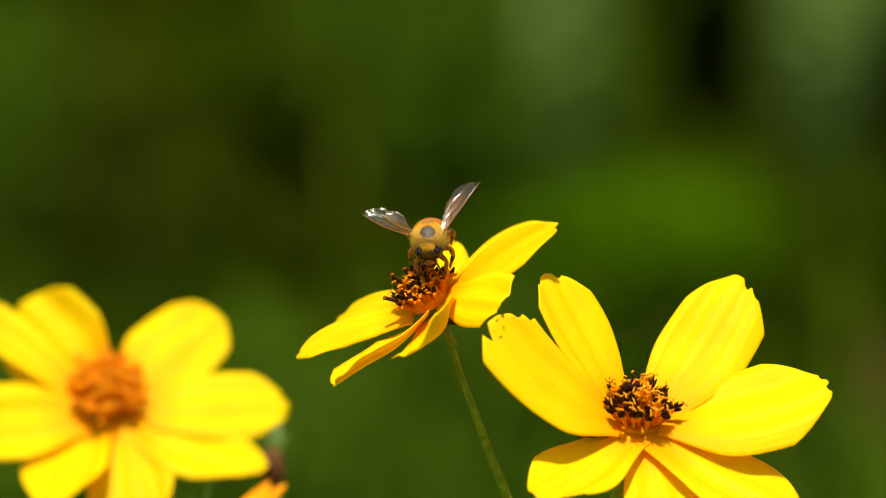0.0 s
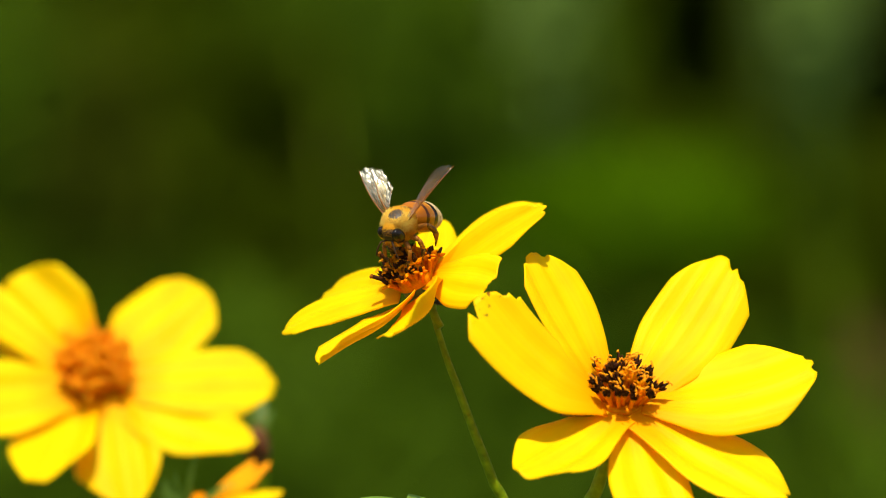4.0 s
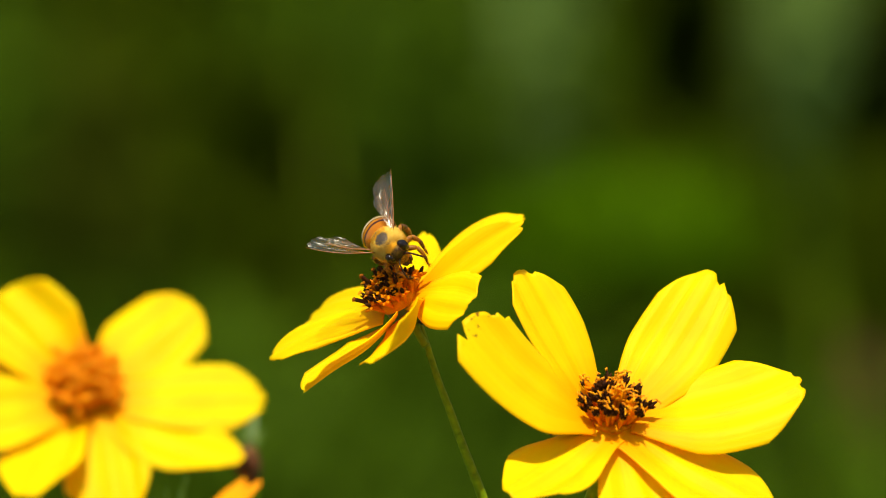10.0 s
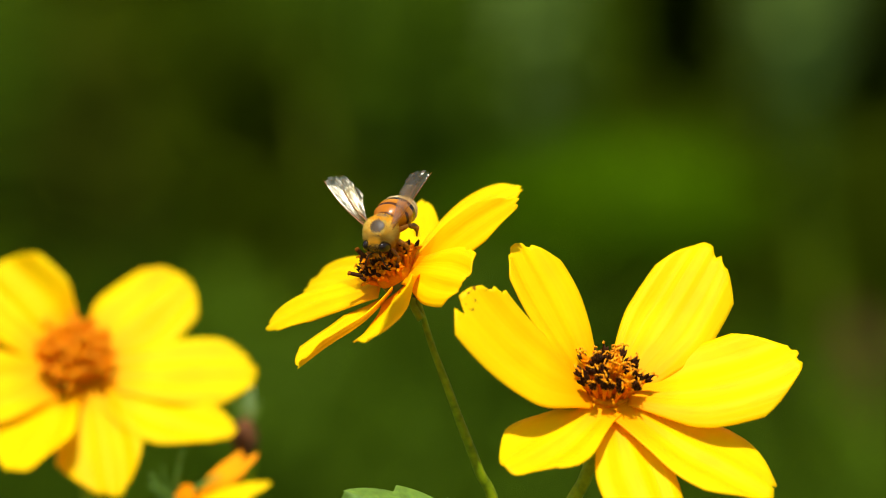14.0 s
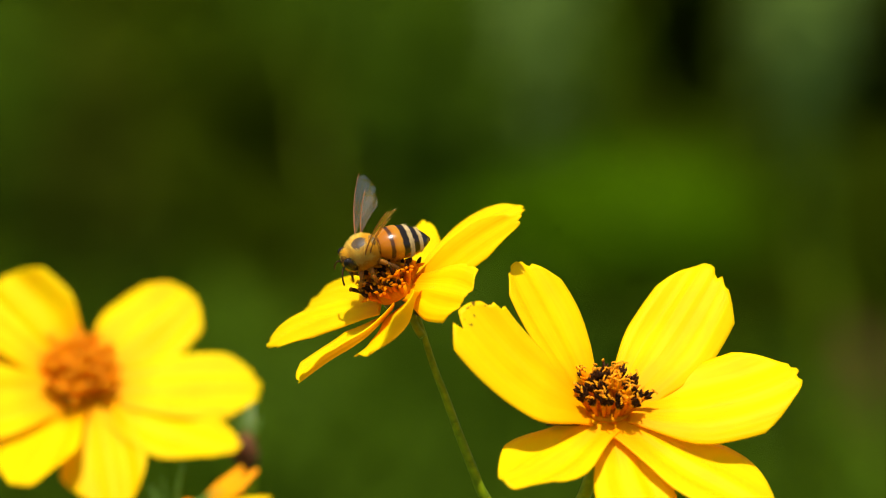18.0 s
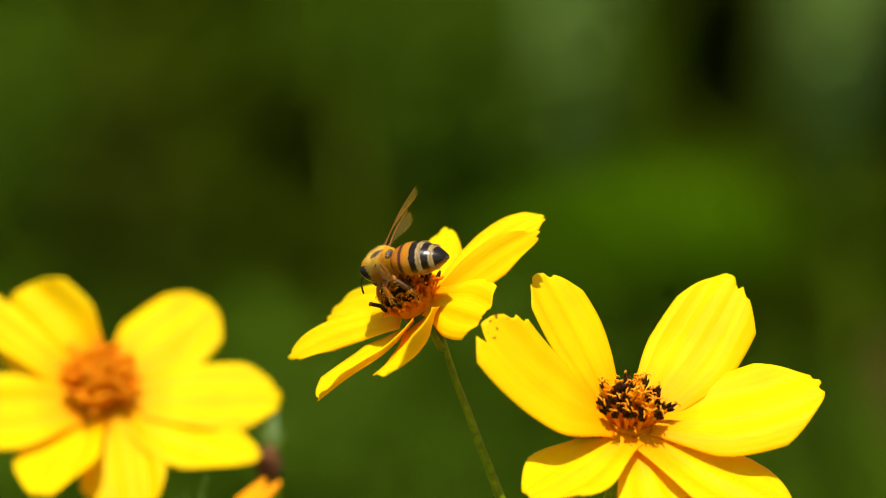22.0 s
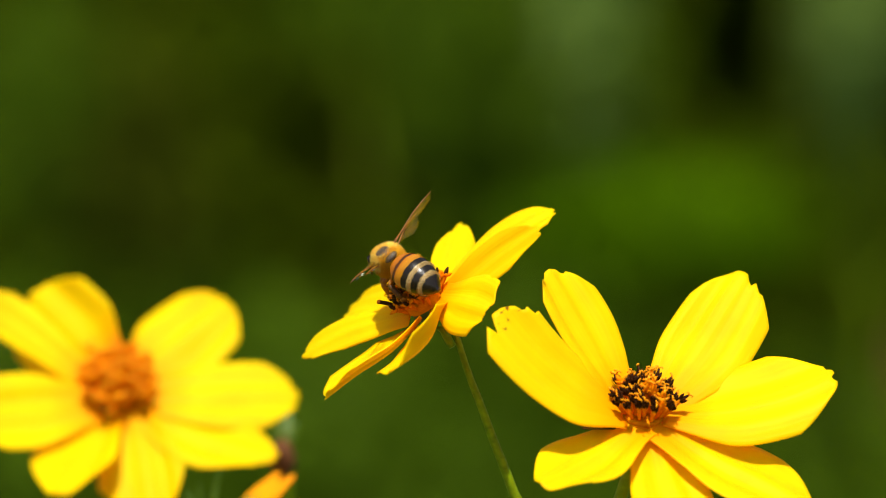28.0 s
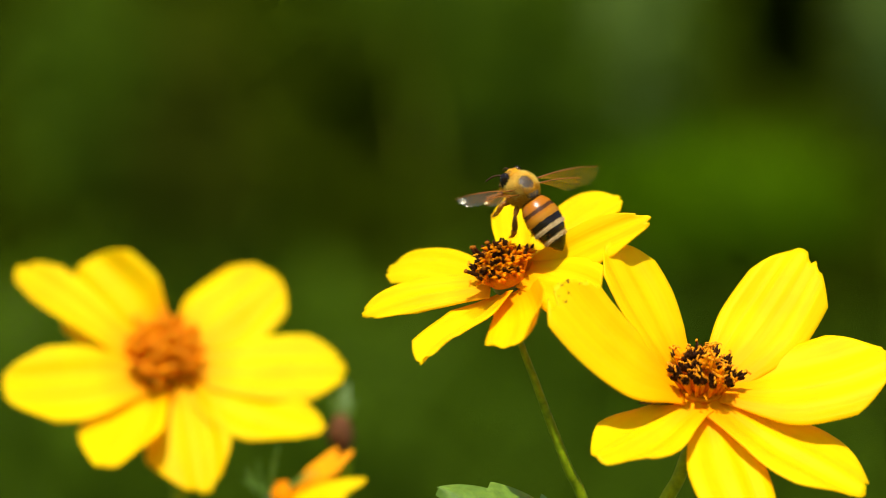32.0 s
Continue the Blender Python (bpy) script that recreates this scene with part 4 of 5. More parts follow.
def build_growth():
    # the hedge that closes the view, its leaf colour darkened for deep shade
    for i, (x0, x1) in enumerate(((-3.8, -1.4), (-1.4, 0.0), (0.0, 1.4), (1.4, 3.8))):
        shrub("shrub", "dense dark green garden shrub in shade", x0, x1, 3.98, 5.0, 0.05, 2.5, 3000, 0.14, SHADED_HEDGE, 10 + i)
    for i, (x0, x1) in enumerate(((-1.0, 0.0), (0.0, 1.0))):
        shrub("shrub", "dense dark green garden shrub in shade", x0, x1, 4.0, 4.6, 0.1, 1.9, 16000, 0.075, SHADED_HEDGE, 26 + i, droop=0.9, small=True)
    # gaps in the olive leaves where the shade-darkened hedge shows through
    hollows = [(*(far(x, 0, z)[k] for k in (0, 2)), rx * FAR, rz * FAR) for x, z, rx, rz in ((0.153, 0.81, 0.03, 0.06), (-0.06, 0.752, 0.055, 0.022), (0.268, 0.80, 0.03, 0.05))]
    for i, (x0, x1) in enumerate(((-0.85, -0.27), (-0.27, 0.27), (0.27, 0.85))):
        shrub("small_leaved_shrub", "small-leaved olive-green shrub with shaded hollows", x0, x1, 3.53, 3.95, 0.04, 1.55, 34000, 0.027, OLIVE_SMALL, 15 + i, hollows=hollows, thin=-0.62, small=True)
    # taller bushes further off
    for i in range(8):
        shrub("tall_shrub", "tall dark leafy bush at the garden's end", -8.4 + 2.1 * i, -6.2 + 2.1 * i, 7.0, 9.0, 0.1, 5.4 + 0.6 * (i % 3), 2200, 0.3, SHADED_HEDGE, 60 + i)
    # unseen overhang above the view, added only to shade the hedge
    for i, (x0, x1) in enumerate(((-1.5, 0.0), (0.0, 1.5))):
        shrub("shrub", "dense dark green garden shrub in shade", x0, x1, 3.31, 4.3, 1.55, 2.32, 2600, 0.14, SHADED_HEDGE, 20 + i)
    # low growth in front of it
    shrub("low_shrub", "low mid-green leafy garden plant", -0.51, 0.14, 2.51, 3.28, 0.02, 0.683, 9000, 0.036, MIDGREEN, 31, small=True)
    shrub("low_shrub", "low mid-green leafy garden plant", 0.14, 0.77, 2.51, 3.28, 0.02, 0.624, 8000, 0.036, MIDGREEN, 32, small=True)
    up = (0, -0.8, 0.6)

    def plant(name, label, foot, leaves, mat, seed):
        x, y, _ = far(*foot)
        broad_plant(name, label, (x, y, 0), [(far(*a), far(*b), w * FAR, facing) for a, b, w, facing in leaves], mat, seed)

    def tuft(name, label, centre, reach, count, mat, seed):
        x, y, _ = far(*centre)
        spray(name, label, (x + 0.03, y + 0.05, 0), far(*centre), [r * FAR for r in reach], count, 0.024, mat, seed)
    # the half shade of the olive and mid-green tufts lies in their leaf colour
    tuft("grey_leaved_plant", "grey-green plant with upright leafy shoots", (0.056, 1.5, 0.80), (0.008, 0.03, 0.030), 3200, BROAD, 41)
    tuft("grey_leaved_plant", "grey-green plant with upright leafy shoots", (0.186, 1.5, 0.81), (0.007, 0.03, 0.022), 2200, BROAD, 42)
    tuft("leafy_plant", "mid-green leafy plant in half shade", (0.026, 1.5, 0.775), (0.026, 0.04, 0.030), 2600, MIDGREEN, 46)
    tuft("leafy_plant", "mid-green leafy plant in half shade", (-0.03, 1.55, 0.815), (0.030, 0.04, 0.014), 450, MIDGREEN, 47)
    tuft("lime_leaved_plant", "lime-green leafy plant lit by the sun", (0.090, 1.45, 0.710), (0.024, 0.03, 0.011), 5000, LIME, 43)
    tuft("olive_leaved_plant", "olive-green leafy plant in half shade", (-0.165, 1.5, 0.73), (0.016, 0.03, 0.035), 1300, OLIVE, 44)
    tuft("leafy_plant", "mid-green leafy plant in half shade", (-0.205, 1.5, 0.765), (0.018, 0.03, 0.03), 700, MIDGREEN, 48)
    plant("rusty_leaved_plant", "rusty red-brown leaves low in the growth", (0.22, 1.5, 0), [
        ((0.215, 1.4, 0.60), (0.20, 1.4, 0.66), 0.022, up)], RUST, 45)


build_growth()

# ---- the three flowers ----
N_MID = (-0.31, -0.43, 0.85)
C_MID = (0.0, 1.4, -1.3)


def build_visited():
    """The flower that the bee visits; its head nods on the neck of the stem."""
    root = tagged(new("yellow_flower"), "yellow daisy-like flower with orange and brown disc, visited by a bee", "flower", "yellow flowers")
    root.location = place(0, 8, 0)
    head = receptacle("head", root, N_MID, Vector(C_MID) + 1.1 * Vector(N_MID), 2.6, 1.6)
    petals = []
    petals.append(((-17.1, 15.1, 1.6), 7.3, dict(bow=0.040, sway=0.069, cup=(-0.02, 0.02), curl=0.11, roll=-6, foot=0.54, peak=0.58, taper=0.21, blunt=0.15, skew=-0.09, spin=0.02, layer=0.3)))
    petals.append(((-20.2, 3.1, -4.7), 6.5, dict(bow=0.036, sway=0.051, cup=(-0.07, -0.02), curl=0.11, roll=-21, foot=0.69, peak=0.80, taper=0.24, blunt=0.43, skew=0.09, spin=0.21, layer=0.0)))
    petals.append(((-12.1, -10.6, -8.8), 9.7, dict(bow=-0.225, sway=0.102, cup=(-0.02, 0.29), curl=0.26, roll=25, foot=0.62, peak=0.35, taper=0.35, blunt=0.22, skew=-0.01, spin=0.57, layer=0.4)))
    petals.append(((-0.1, -16.8, -7.8), 9.8, dict(bow=-0.149, sway=-0.119, cup=(0.29, 0.09), curl=0.12, roll=12, foot=0.71, peak=0.53, taper=0.32, blunt=0.15, skew=0.03, spin=0.33, layer=0.8)))
    petals.append(((10.9, -8.0, -1.9), 9.4, dict(bow=-0.020, sway=-0.044, cup=(0.01, -0.04), curl=0.10, roll=17, foot=0.50, peak=0.60, taper=0.22, blunt=0.14, skew=-0.02, spin=0.43, layer=-0.4)))
    petals.append(((18.2, -4.3, 8.1), 6.9, dict(bow=-0.014, sway=-0.003, cup=(0.10, 0.03), curl=0.07, roll=29, foot=0.65, peak=0.43, taper=0.36, blunt=0.33, skew=-0.01, spin=0.02, layer=0.3)))
    petals.append(((14.7, 13.3, 11.4), 7.6, dict(bow=0.053, sway=-0.019, cup=(-0.02, -0.01), curl=0.08, roll=15, foot=0.53, peak=0.74, taper=0.24, blunt=0.14, skew=-0.21, spin=-0.01, layer=0.6)))
    petals.append(((-0.4, 19.3, 9.7), 5.7, dict(bow=0.003, sway=0.036, cup=(0.02, -0.09), curl=-0.08, roll=30, foot=0.56, peak=0.61, taper=0.23, blunt=0.30, skew=0.01, spin=-0.25, layer=0.2)))
    mix = {"dark": (0.38, 0.12), "star": (0.4, 0.74), "column": (0.22, 0.14)}
    flower_head(head, N_MID, C_MID, 3.0, petals, 52, mix, 1, bract_reach=(0.0, 0.7), bracts=4, length=3.5, spread=0.62, stout=0.95, height=1.8, rise=1.2)
    bm = bmesh.new()
    tube(bm, [Vector(p) * MM for p in bezier([(1.0, 2.5, -3.4), (1.6, 2.7, -5.2), (2.2, 2.7, -6.4)], 8)], [0.9 * MM, 0.75 * MM] + [0.55 * MM] * 7, 10)
    part("neck", bm, STEM, head)
    root_o = Vector(root.location)
    stem = stem_part([(-0.5, 9.5, -8.4), (0.7, 10, -11.5), (2.6, 10.5, -17.5), (4.3, 11, -22), (6.3, 12, -27.5), (8.6, 13, -33.5), (12, 15, -44), (18, 18, -90), (24, 24, -250), (30, 34, -700)], (0.35, 1.05), root, STEM, origin=root_o)
    return root, head, stem


def build_right():
    root = tagged(new("yellow_flower"), "open yellow daisy-like flower with dark brown disc and nibbled petal", "flower", "yellow flowers")
    root.location = place(25.36, -0.5, -23.19)
    n, c = (0.05, -0.50, 0.86), (0, 0, 0)
    head = receptacle("head", root, n, c, 2.9, 1.2)
    petals = []
    petals.append(((-11.5, 6.1, 19.0), 9.9, dict(bow=0.015, sway=-0.023, cup=(0.04, 0.09), curl=0.06, roll=11, foot=0.53, peak=0.61, taper=0.19, blunt=0.20, skew=0.03, spin=0.18, layer=0.5)))
    petals.append(((-18.4, -5.1, 14.1), 11.6, dict(bow=-0.078, sway=-0.194, cup=(-0.02, 0.04), curl=0.04, roll=-9, foot=0.50, peak=0.35, taper=0.14, blunt=0.15, skew=-0.04, spin=0.37, layer=-0.2, mat=NIBBLED, teeth=((-0.42, 0.09, 0.16), (0.62, 0.05, 0.1), (0.85, 0.06, 0.1)))))
    petals.append(((-13.3, -12.9, -7.4), 13.1, dict(bow=-0.095, sway=-0.037, cup=(0.12, -0.03), curl=0.06, roll=4, foot=0.51, peak=0.58, taper=0.28, blunt=0.36, skew=0.06, spin=0.39, layer=0.2, teeth=((-0.75, 0.05, 0.1), (-0.5, 0.04, 0.1)))))
    petals.append(((5.8, -15.3, -14.4), 10.8, dict(bow=-0.050, sway=0.014, cup=(-0.02, 0.01), curl=0.07, roll=-2, foot=0.50, peak=0.61, taper=0.17, blunt=0.13, skew=0.09, spin=0.09, layer=0.4)))
    petals.append(((20.9, -9.4, -10.4), 13.8, dict(bow=-0.069, sway=0.041, cup=(-0.05, 0.09), curl=0.10, roll=0, foot=0.58, peak=0.60, taper=0.15, blunt=0.32, skew=-0.05, spin=-0.25, layer=0.0)))
    petals.append(((24.3, 0.4, 5.8), 14.0, dict(bow=-0.110, sway=0.106, cup=(0.09, -0.11), curl=0.01, roll=-0, foot=0.50, peak=0.46, taper=0.07, blunt=0.31, skew=-0.04, spin=0.04, layer=-0.2, teeth=((0.12, 0.045, 0.08), (-0.2, 0.03, 0.1)))))
    petals.append(((13.5, 14.2, 18.1), 12.3, dict(bow=-0.012, sway=0.017, cup=(0.03, -0.09), curl=0.03, roll=-0, foot=0.55, peak=0.47, taper=0.21, blunt=0.25, skew=0.19, spin=-0.06, layer=0.3, teeth=((0.3, 0.06, 0.1), (0.55, 0.03, 0.1)))))
    for tip in ((-8.8, -3.6, -0.4), (-8.3, -4.6, -1.2)):
        part("bract", bract_mesh((-1.5, 0.6, -1.4), tip, n, 1.7, 0.05), BRACT_DARK, head)
    petals = [((x * 1.02, y * 1.02, z * 1.02), w, more) for (x, y, z), w, more in petals]
    flower_head(head, n, c, 3.2, petals, 62, {"dark": (0.75, 0.95), "plain": (0.25, 0.05)}, 2, length=4.0, spread=0.5, stout=1.0, height=1.4, rise=0.6)
    o = Vector(root.location)
    stem_part([(25.2, 3.5, -26.2), (24.5, 4.5, -28.7), (22.7, 6.5, -34), (18, 9.5, -50), (10, 14, -120), (5, 19, -300), (5, 24, -700)], (0.7, 1.5), root, STEM, origin=o)
    return root, head


LEFT_SIZE = 1.08


def build_left():
    root = tagged(new("yellow_flower"), "yellow daisy-like flower with plain orange disc, facing out", "flower", "yellow flowers")
    root.location = place(-45.4 * LEFT_SIZE, 85, -22.0 * LEFT_SIZE)
    root.scale = (LEFT_SIZE,) * 3
    n, c = (0.05, -0.80, 0.60), (-1.5, 0, 1.2)
    head = receptacle("head", root, n, c, 3.7, 1.3)
    petals = []
    petals.append(((-14.4, 7.9, 14.5), 15.1, dict(bow=0.059, sway=-0.018, cup=(-0.03, 0.13), curl=0.06, roll=-23, foot=0.58, peak=0.39, taper=0.18, blunt=0.30, skew=-0.12, spin=-0.16, layer=-0.4)))
    petals.append(((-23.2, 3.8, 13.7), 7.0, dict(bow=0.006, sway=0.036, cup=(0.09, 0.08), curl=0.01, roll=-3, foot=0.59, peak=0.70, taper=0.04, blunt=0.22, skew=0.27, spin=0.52, layer=0.8)))
    petals.append(((-23.8, -7.3, -2.1), 12.7, dict(bow=-0.021, sway=-0.035, cup=(0.05, 0.05), curl=0.02, roll=-3, foot=0.54, peak=0.50, taper=0.14, blunt=0.33, skew=-0.05, spin=0.45, layer=0.2)))
    petals.append(((-8.5, -15.9, -12.6), 12.9, dict(bow=-0.092, sway=0.033, cup=(0.10, -0.02), curl=0.08, roll=16, foot=0.52, peak=0.58, taper=0.43, blunt=0.44, skew=0.12, spin=0.09, layer=0.6)))
    petals.append(((4.9, -11.8, -16.9), 12.2, dict(bow=0.062, sway=-0.038, cup=(0.09, -0.12), curl=0.01, roll=4, foot=0.50, peak=0.62, taper=0.34, blunt=0.37, skew=0.24, spin=0.44, layer=0.0)))
    petals.append(((21.3, -8.5, -8.2), 11.1, dict(bow=-0.049, sway=0.008, cup=(0.05, 0.02), curl=0.00, roll=-8, foot=0.50, peak=0.51, taper=0.31, blunt=0.40, skew=0.08, spin=-0.42, layer=0.5)))
    petals.append(((23.8, -0.7, 0.2), 11.2, dict(bow=-0.015, sway=0.033, cup=(0.00, 0.01), curl=0.04, roll=0, foot=0.56, peak=0.61, taper=0.14, blunt=0.23, skew=-0.07, spin=-0.36, layer=0.0)))
    petals.append(((13.2, 8.5, 13.6), 13.5, dict(bow=-0.061, sway=-0.004, cup=(-0.02, 0.01), curl=0.02, roll=-0, foot=0.54, peak=0.40, taper=0.26, blunt=0.20, skew=0.06, spin=-0.03, layer=0.3)))
    flower_head(head, n, c, 4.4, petals, 54, {"plain": (1.0, 1.0)}, 3, length=3.9, spread=0.55, stout=1.25)
    o = Vector(root.location)
    stem_part([(-49, 88, -25.5), (-49, 93, -33), (-49.5, 95, -47), (-50, 99, -120), (-52, 105, -300), (-53, 111, -650)], (0.8, 1.6), root, STEM, origin=o)
    return root


def build_bud():
    """The half closed, withered flower under the one behind: a fan of orange petals in a frill of thread-like bracts."""
    root = tagged(new("withered_flower"), "half closed orange withered flower with frilly green bracts", "flower")
    root.location = place(-33.8, 72, -42.2)
    n = (0.75, -0.35, 0.5)
    head = receptacle("head", root, n, (0, 0, 0), 2.6)
    for i, (tip, w) in enumerate((((10.6, -1, 7.4), 4.6), ((8.0, 3, 7.6), 4.4), ((12.6, -4, 3.2), 5.2), ((9.6, -6, 0.6), 5.4), ((7.0, -6, -3.0), 5.0))):
        part("petal", petal_mesh((0.6, 0, 0.5), tip, (-0.45, -0.3, 0.8), w, bow=0.12, cup=(-0.3, -0.3), foot=0.75, taper=0.15, blunt=0.3, teeth=(), seed=80 + i, nu=16, nv=12), SPENT if i < 2 else PETAL, head)
    rnd = random.Random(12)
    for i in range(16):
        bm = bmesh.new()
        a = rnd.uniform(-2.4, 0.9)
        tip = Vector((rnd.uniform(3.5, 7.5) * math.sin(a), rnd.uniform(-4, 3), rnd.uniform(4.0, 8.5) * abs(math.cos(a)) + 0.5))
        tube(bm, [p * MM for p in bezier([(-0.6, 0, -1.0), tip * 0.5 + Vector((-1.2, 0, 0)), tip], 8)], [(0.42 - 0.04 * k) * MM for k in range(9)], 6)
        part("bract", bm, LEAF, head)
    o = Vector(root.location)
    stem_part([(-34.4, 72.5, -44.2), (-35, 75, -58), (-36, 81, -200), (-40, 87, -700)], (0.8, 1.5), root, STEM, origin=o)
    return root


def build_dark_bud():
    root = tagged(new("flower_bud"), "small brown seed head with pale green tip", "flower bud")
    root.location = place(-26.2, 97, -31.2)
    bm = bmesh.new()
    ellipsoid(bm, (0, 0, -2.6 * MM), (2.0 * MM, 1.9 * MM, 3.3 * MM), 14, 10)
    for v in bm.verts:
        v.co += Vector((noise.noise(v.co * 900), noise.noise(v.co * 900 + Vector((5, 0, 0))), 0)) * 0.4 * MM
    part("seed_head", bm, BUD_BROWN, root)
    for i, tip in enumerate(((1.2, -1, 5.4), (-1.4, -1, 3.4), (2.4, -1, 3.0), (0.2, 1, 4.6))):
        part("bract", bract_mesh((0, 0, -1), tip, (0, -1, 0.2), 1.8, 0.1), HIGHLIT_TIP if i == 0 else LEAF, root)
    o = Vector(root.location)
    stem_part([(-25.2, 97, -35.6), (-26, 101, -60), (-28, 106, -200), (-38, 111, -700)], (0.6, 1.3), root, STEM, origin=o)
    return root


def build_leaf():
    """The toothed leaf below the visited flower."""
    root = tagged(new("toothed_leaf"), "fresh green toothed leaf on its stalk", "leaf")
    root.location = place(-0.4, 1, -37.6)
    bm = bmesh.new()
    n, base, tip = 60, Vector((11.0, 4, -5.6)), Vector((-8.8, -3.0, 2.1))
    d = (base - tip).normalized()
    up = Vector((0.1, 0.75, 0.66))
    side = (up - d * up.dot(d)).normalized()
    f = d.cross(side)
    prev = None
    for i in range(n + 1):
        s = i / n
        k = 3.0 * s
        saw = 1.0 - 0.3 * (k - int(k)) if s < 1 else 0.7
        w = 5.2 * math.sin(math.pi * (0.02 + 0.78 * s)) ** 0.8 * saw
        c = tip.lerp(base, s) + f * 1.2 * math.sin(math.pi * s)
        row = [bm.verts.new((c + side * w * v - f * (0.9 * abs(v) + 0.12 * math.sin(9 * s + 5 * v))) * MM) for v in (-1, -0.75, -0.5, -0.25, 0, 0.25, 0.5, 0.75, 1)]
        if prev:
            for k in range(8):
                bm.faces.new((prev[k], prev[k + 1], row[k + 1], row[k]))
        prev = row
    part("blade", bm, LEAF, root)
    o = Vector(root.location)
    stem_part([(5.5, 1, -38.7), (11, 8, -45), (13, 16, -60)], (0.5, 0.7), root, STEM, "stalk", origin=o)
    return root


FLOWER, FLOWER_HEAD, FLOWER_STEM = build_visited()
RIGHT_FLOWER, RIGHT_HEAD = build_right()
LEFT_FLOWER = build_left()
build_bud()
build_dark_bud()
build_leaf()

BM = 1.16 * MM
HINGE = Vector((-1.5, 0, 0)) * BM  # the waist, about which the abdomen bends


# ---- the bee (mm, x ahead, z up; the origin is in the thorax) ----
def fur_on(parent, centre, size, count, length, mat, seed, keep=lambda v: True, lean=(-0.3, 0, 0)):
    """Short fine hairs that stand on an ellipsoid."""
    rnd = random.Random(seed)
    bm = bmesh.new()
    done = 0
    while done < count:
        v = Vector((rnd.gauss(0, 1), rnd.gauss(0, 1), rnd.gauss(0, 1))).normalized()
        done += 1
        if not keep(v):
            continue
        p = Vector((v.x * size[0], v.y * size[1], v.z * size[2])) + Vector(centre)
        out = (Vector((v.x / size[0], v.y / size[1], v.z / size[2])).normalized() + Vector(lean) * 0.5 + Vector((rnd.gauss(0, 0.42), rnd.gauss(0, 0.42), rnd.gauss(0, 0.42)))).normalized()
        L = length * rnd.uniform(0.5, 1.2)
        a = out.orthogonal().normalized() * 0.028
        b = out.cross(a).normalized() * 0.028
        base = [bm.verts.new((p - out * 0.1 + q) * BM) for q in (a, -0.5 * a + 0.87 * b, -0.5 * a - 0.87 * b)]
        top = bm.verts.new((p + out * L) * BM)
        for k in range(3):
            bm.faces.new((base[k], base[(k + 1) % 3], top))
    ob = part("fur", bm, mat, parent)
    ob["kind"] = "stuff"
    return ob


def blob(name, parent, mat, centre, size, seg=24, rings=14, turn=None, label=""):
    bm = bmesh.new()
    ellipsoid(bm, Vector(centre) * BM, Vector(size) * BM, seg, rings, turn=turn)
    return part(name, bm, mat, parent, label)


def leg(parent, points, radii, mats, name="leg"):
    bm = bmesh.new()
    pts = [Vector(p) * BM for p in points]
    for i in range(len(pts) - 1):
        a, b = pts[i], pts[i + 1]
        r0, r1 = (1.15 * r for r in radii[i])
        mid = (a + b) / 2
        tube(bm, [a, a * 0.75 + b * 0.25, mid, a * 0.2 + b * 0.8, b], [r0 * 0.8 * BM, r0 * 1.15 * BM, (r0 + r1) * 0.6 * BM, r1 * 1.1 * BM, r1 * 0.8 * BM], 8, mats[i])
    rnd = random.Random(int(abs(points[0][0] * 100)) + int(points[-1][1] * 10))
    for i in range(1, len(pts) - 1):
        for k in range(170):
            p = pts[i].lerp(pts[i + 1], rnd.random())
            o = Vector((rnd.gauss(0, 1), rnd.gauss(0, 1), rnd.gauss(0, 1))).normalized()
            q = o.orthogonal().normalized() * 0.018 * BM
            vs = [bm.verts.new(p + q), bm.verts.new(p - q), bm.verts.new(p + o * rnd.uniform(0.3, 0.75) * BM)]
            bm.faces.new(vs).material_index = 2
    return part(name, bm, [LEG, LEG_DARK, FUR], parent)


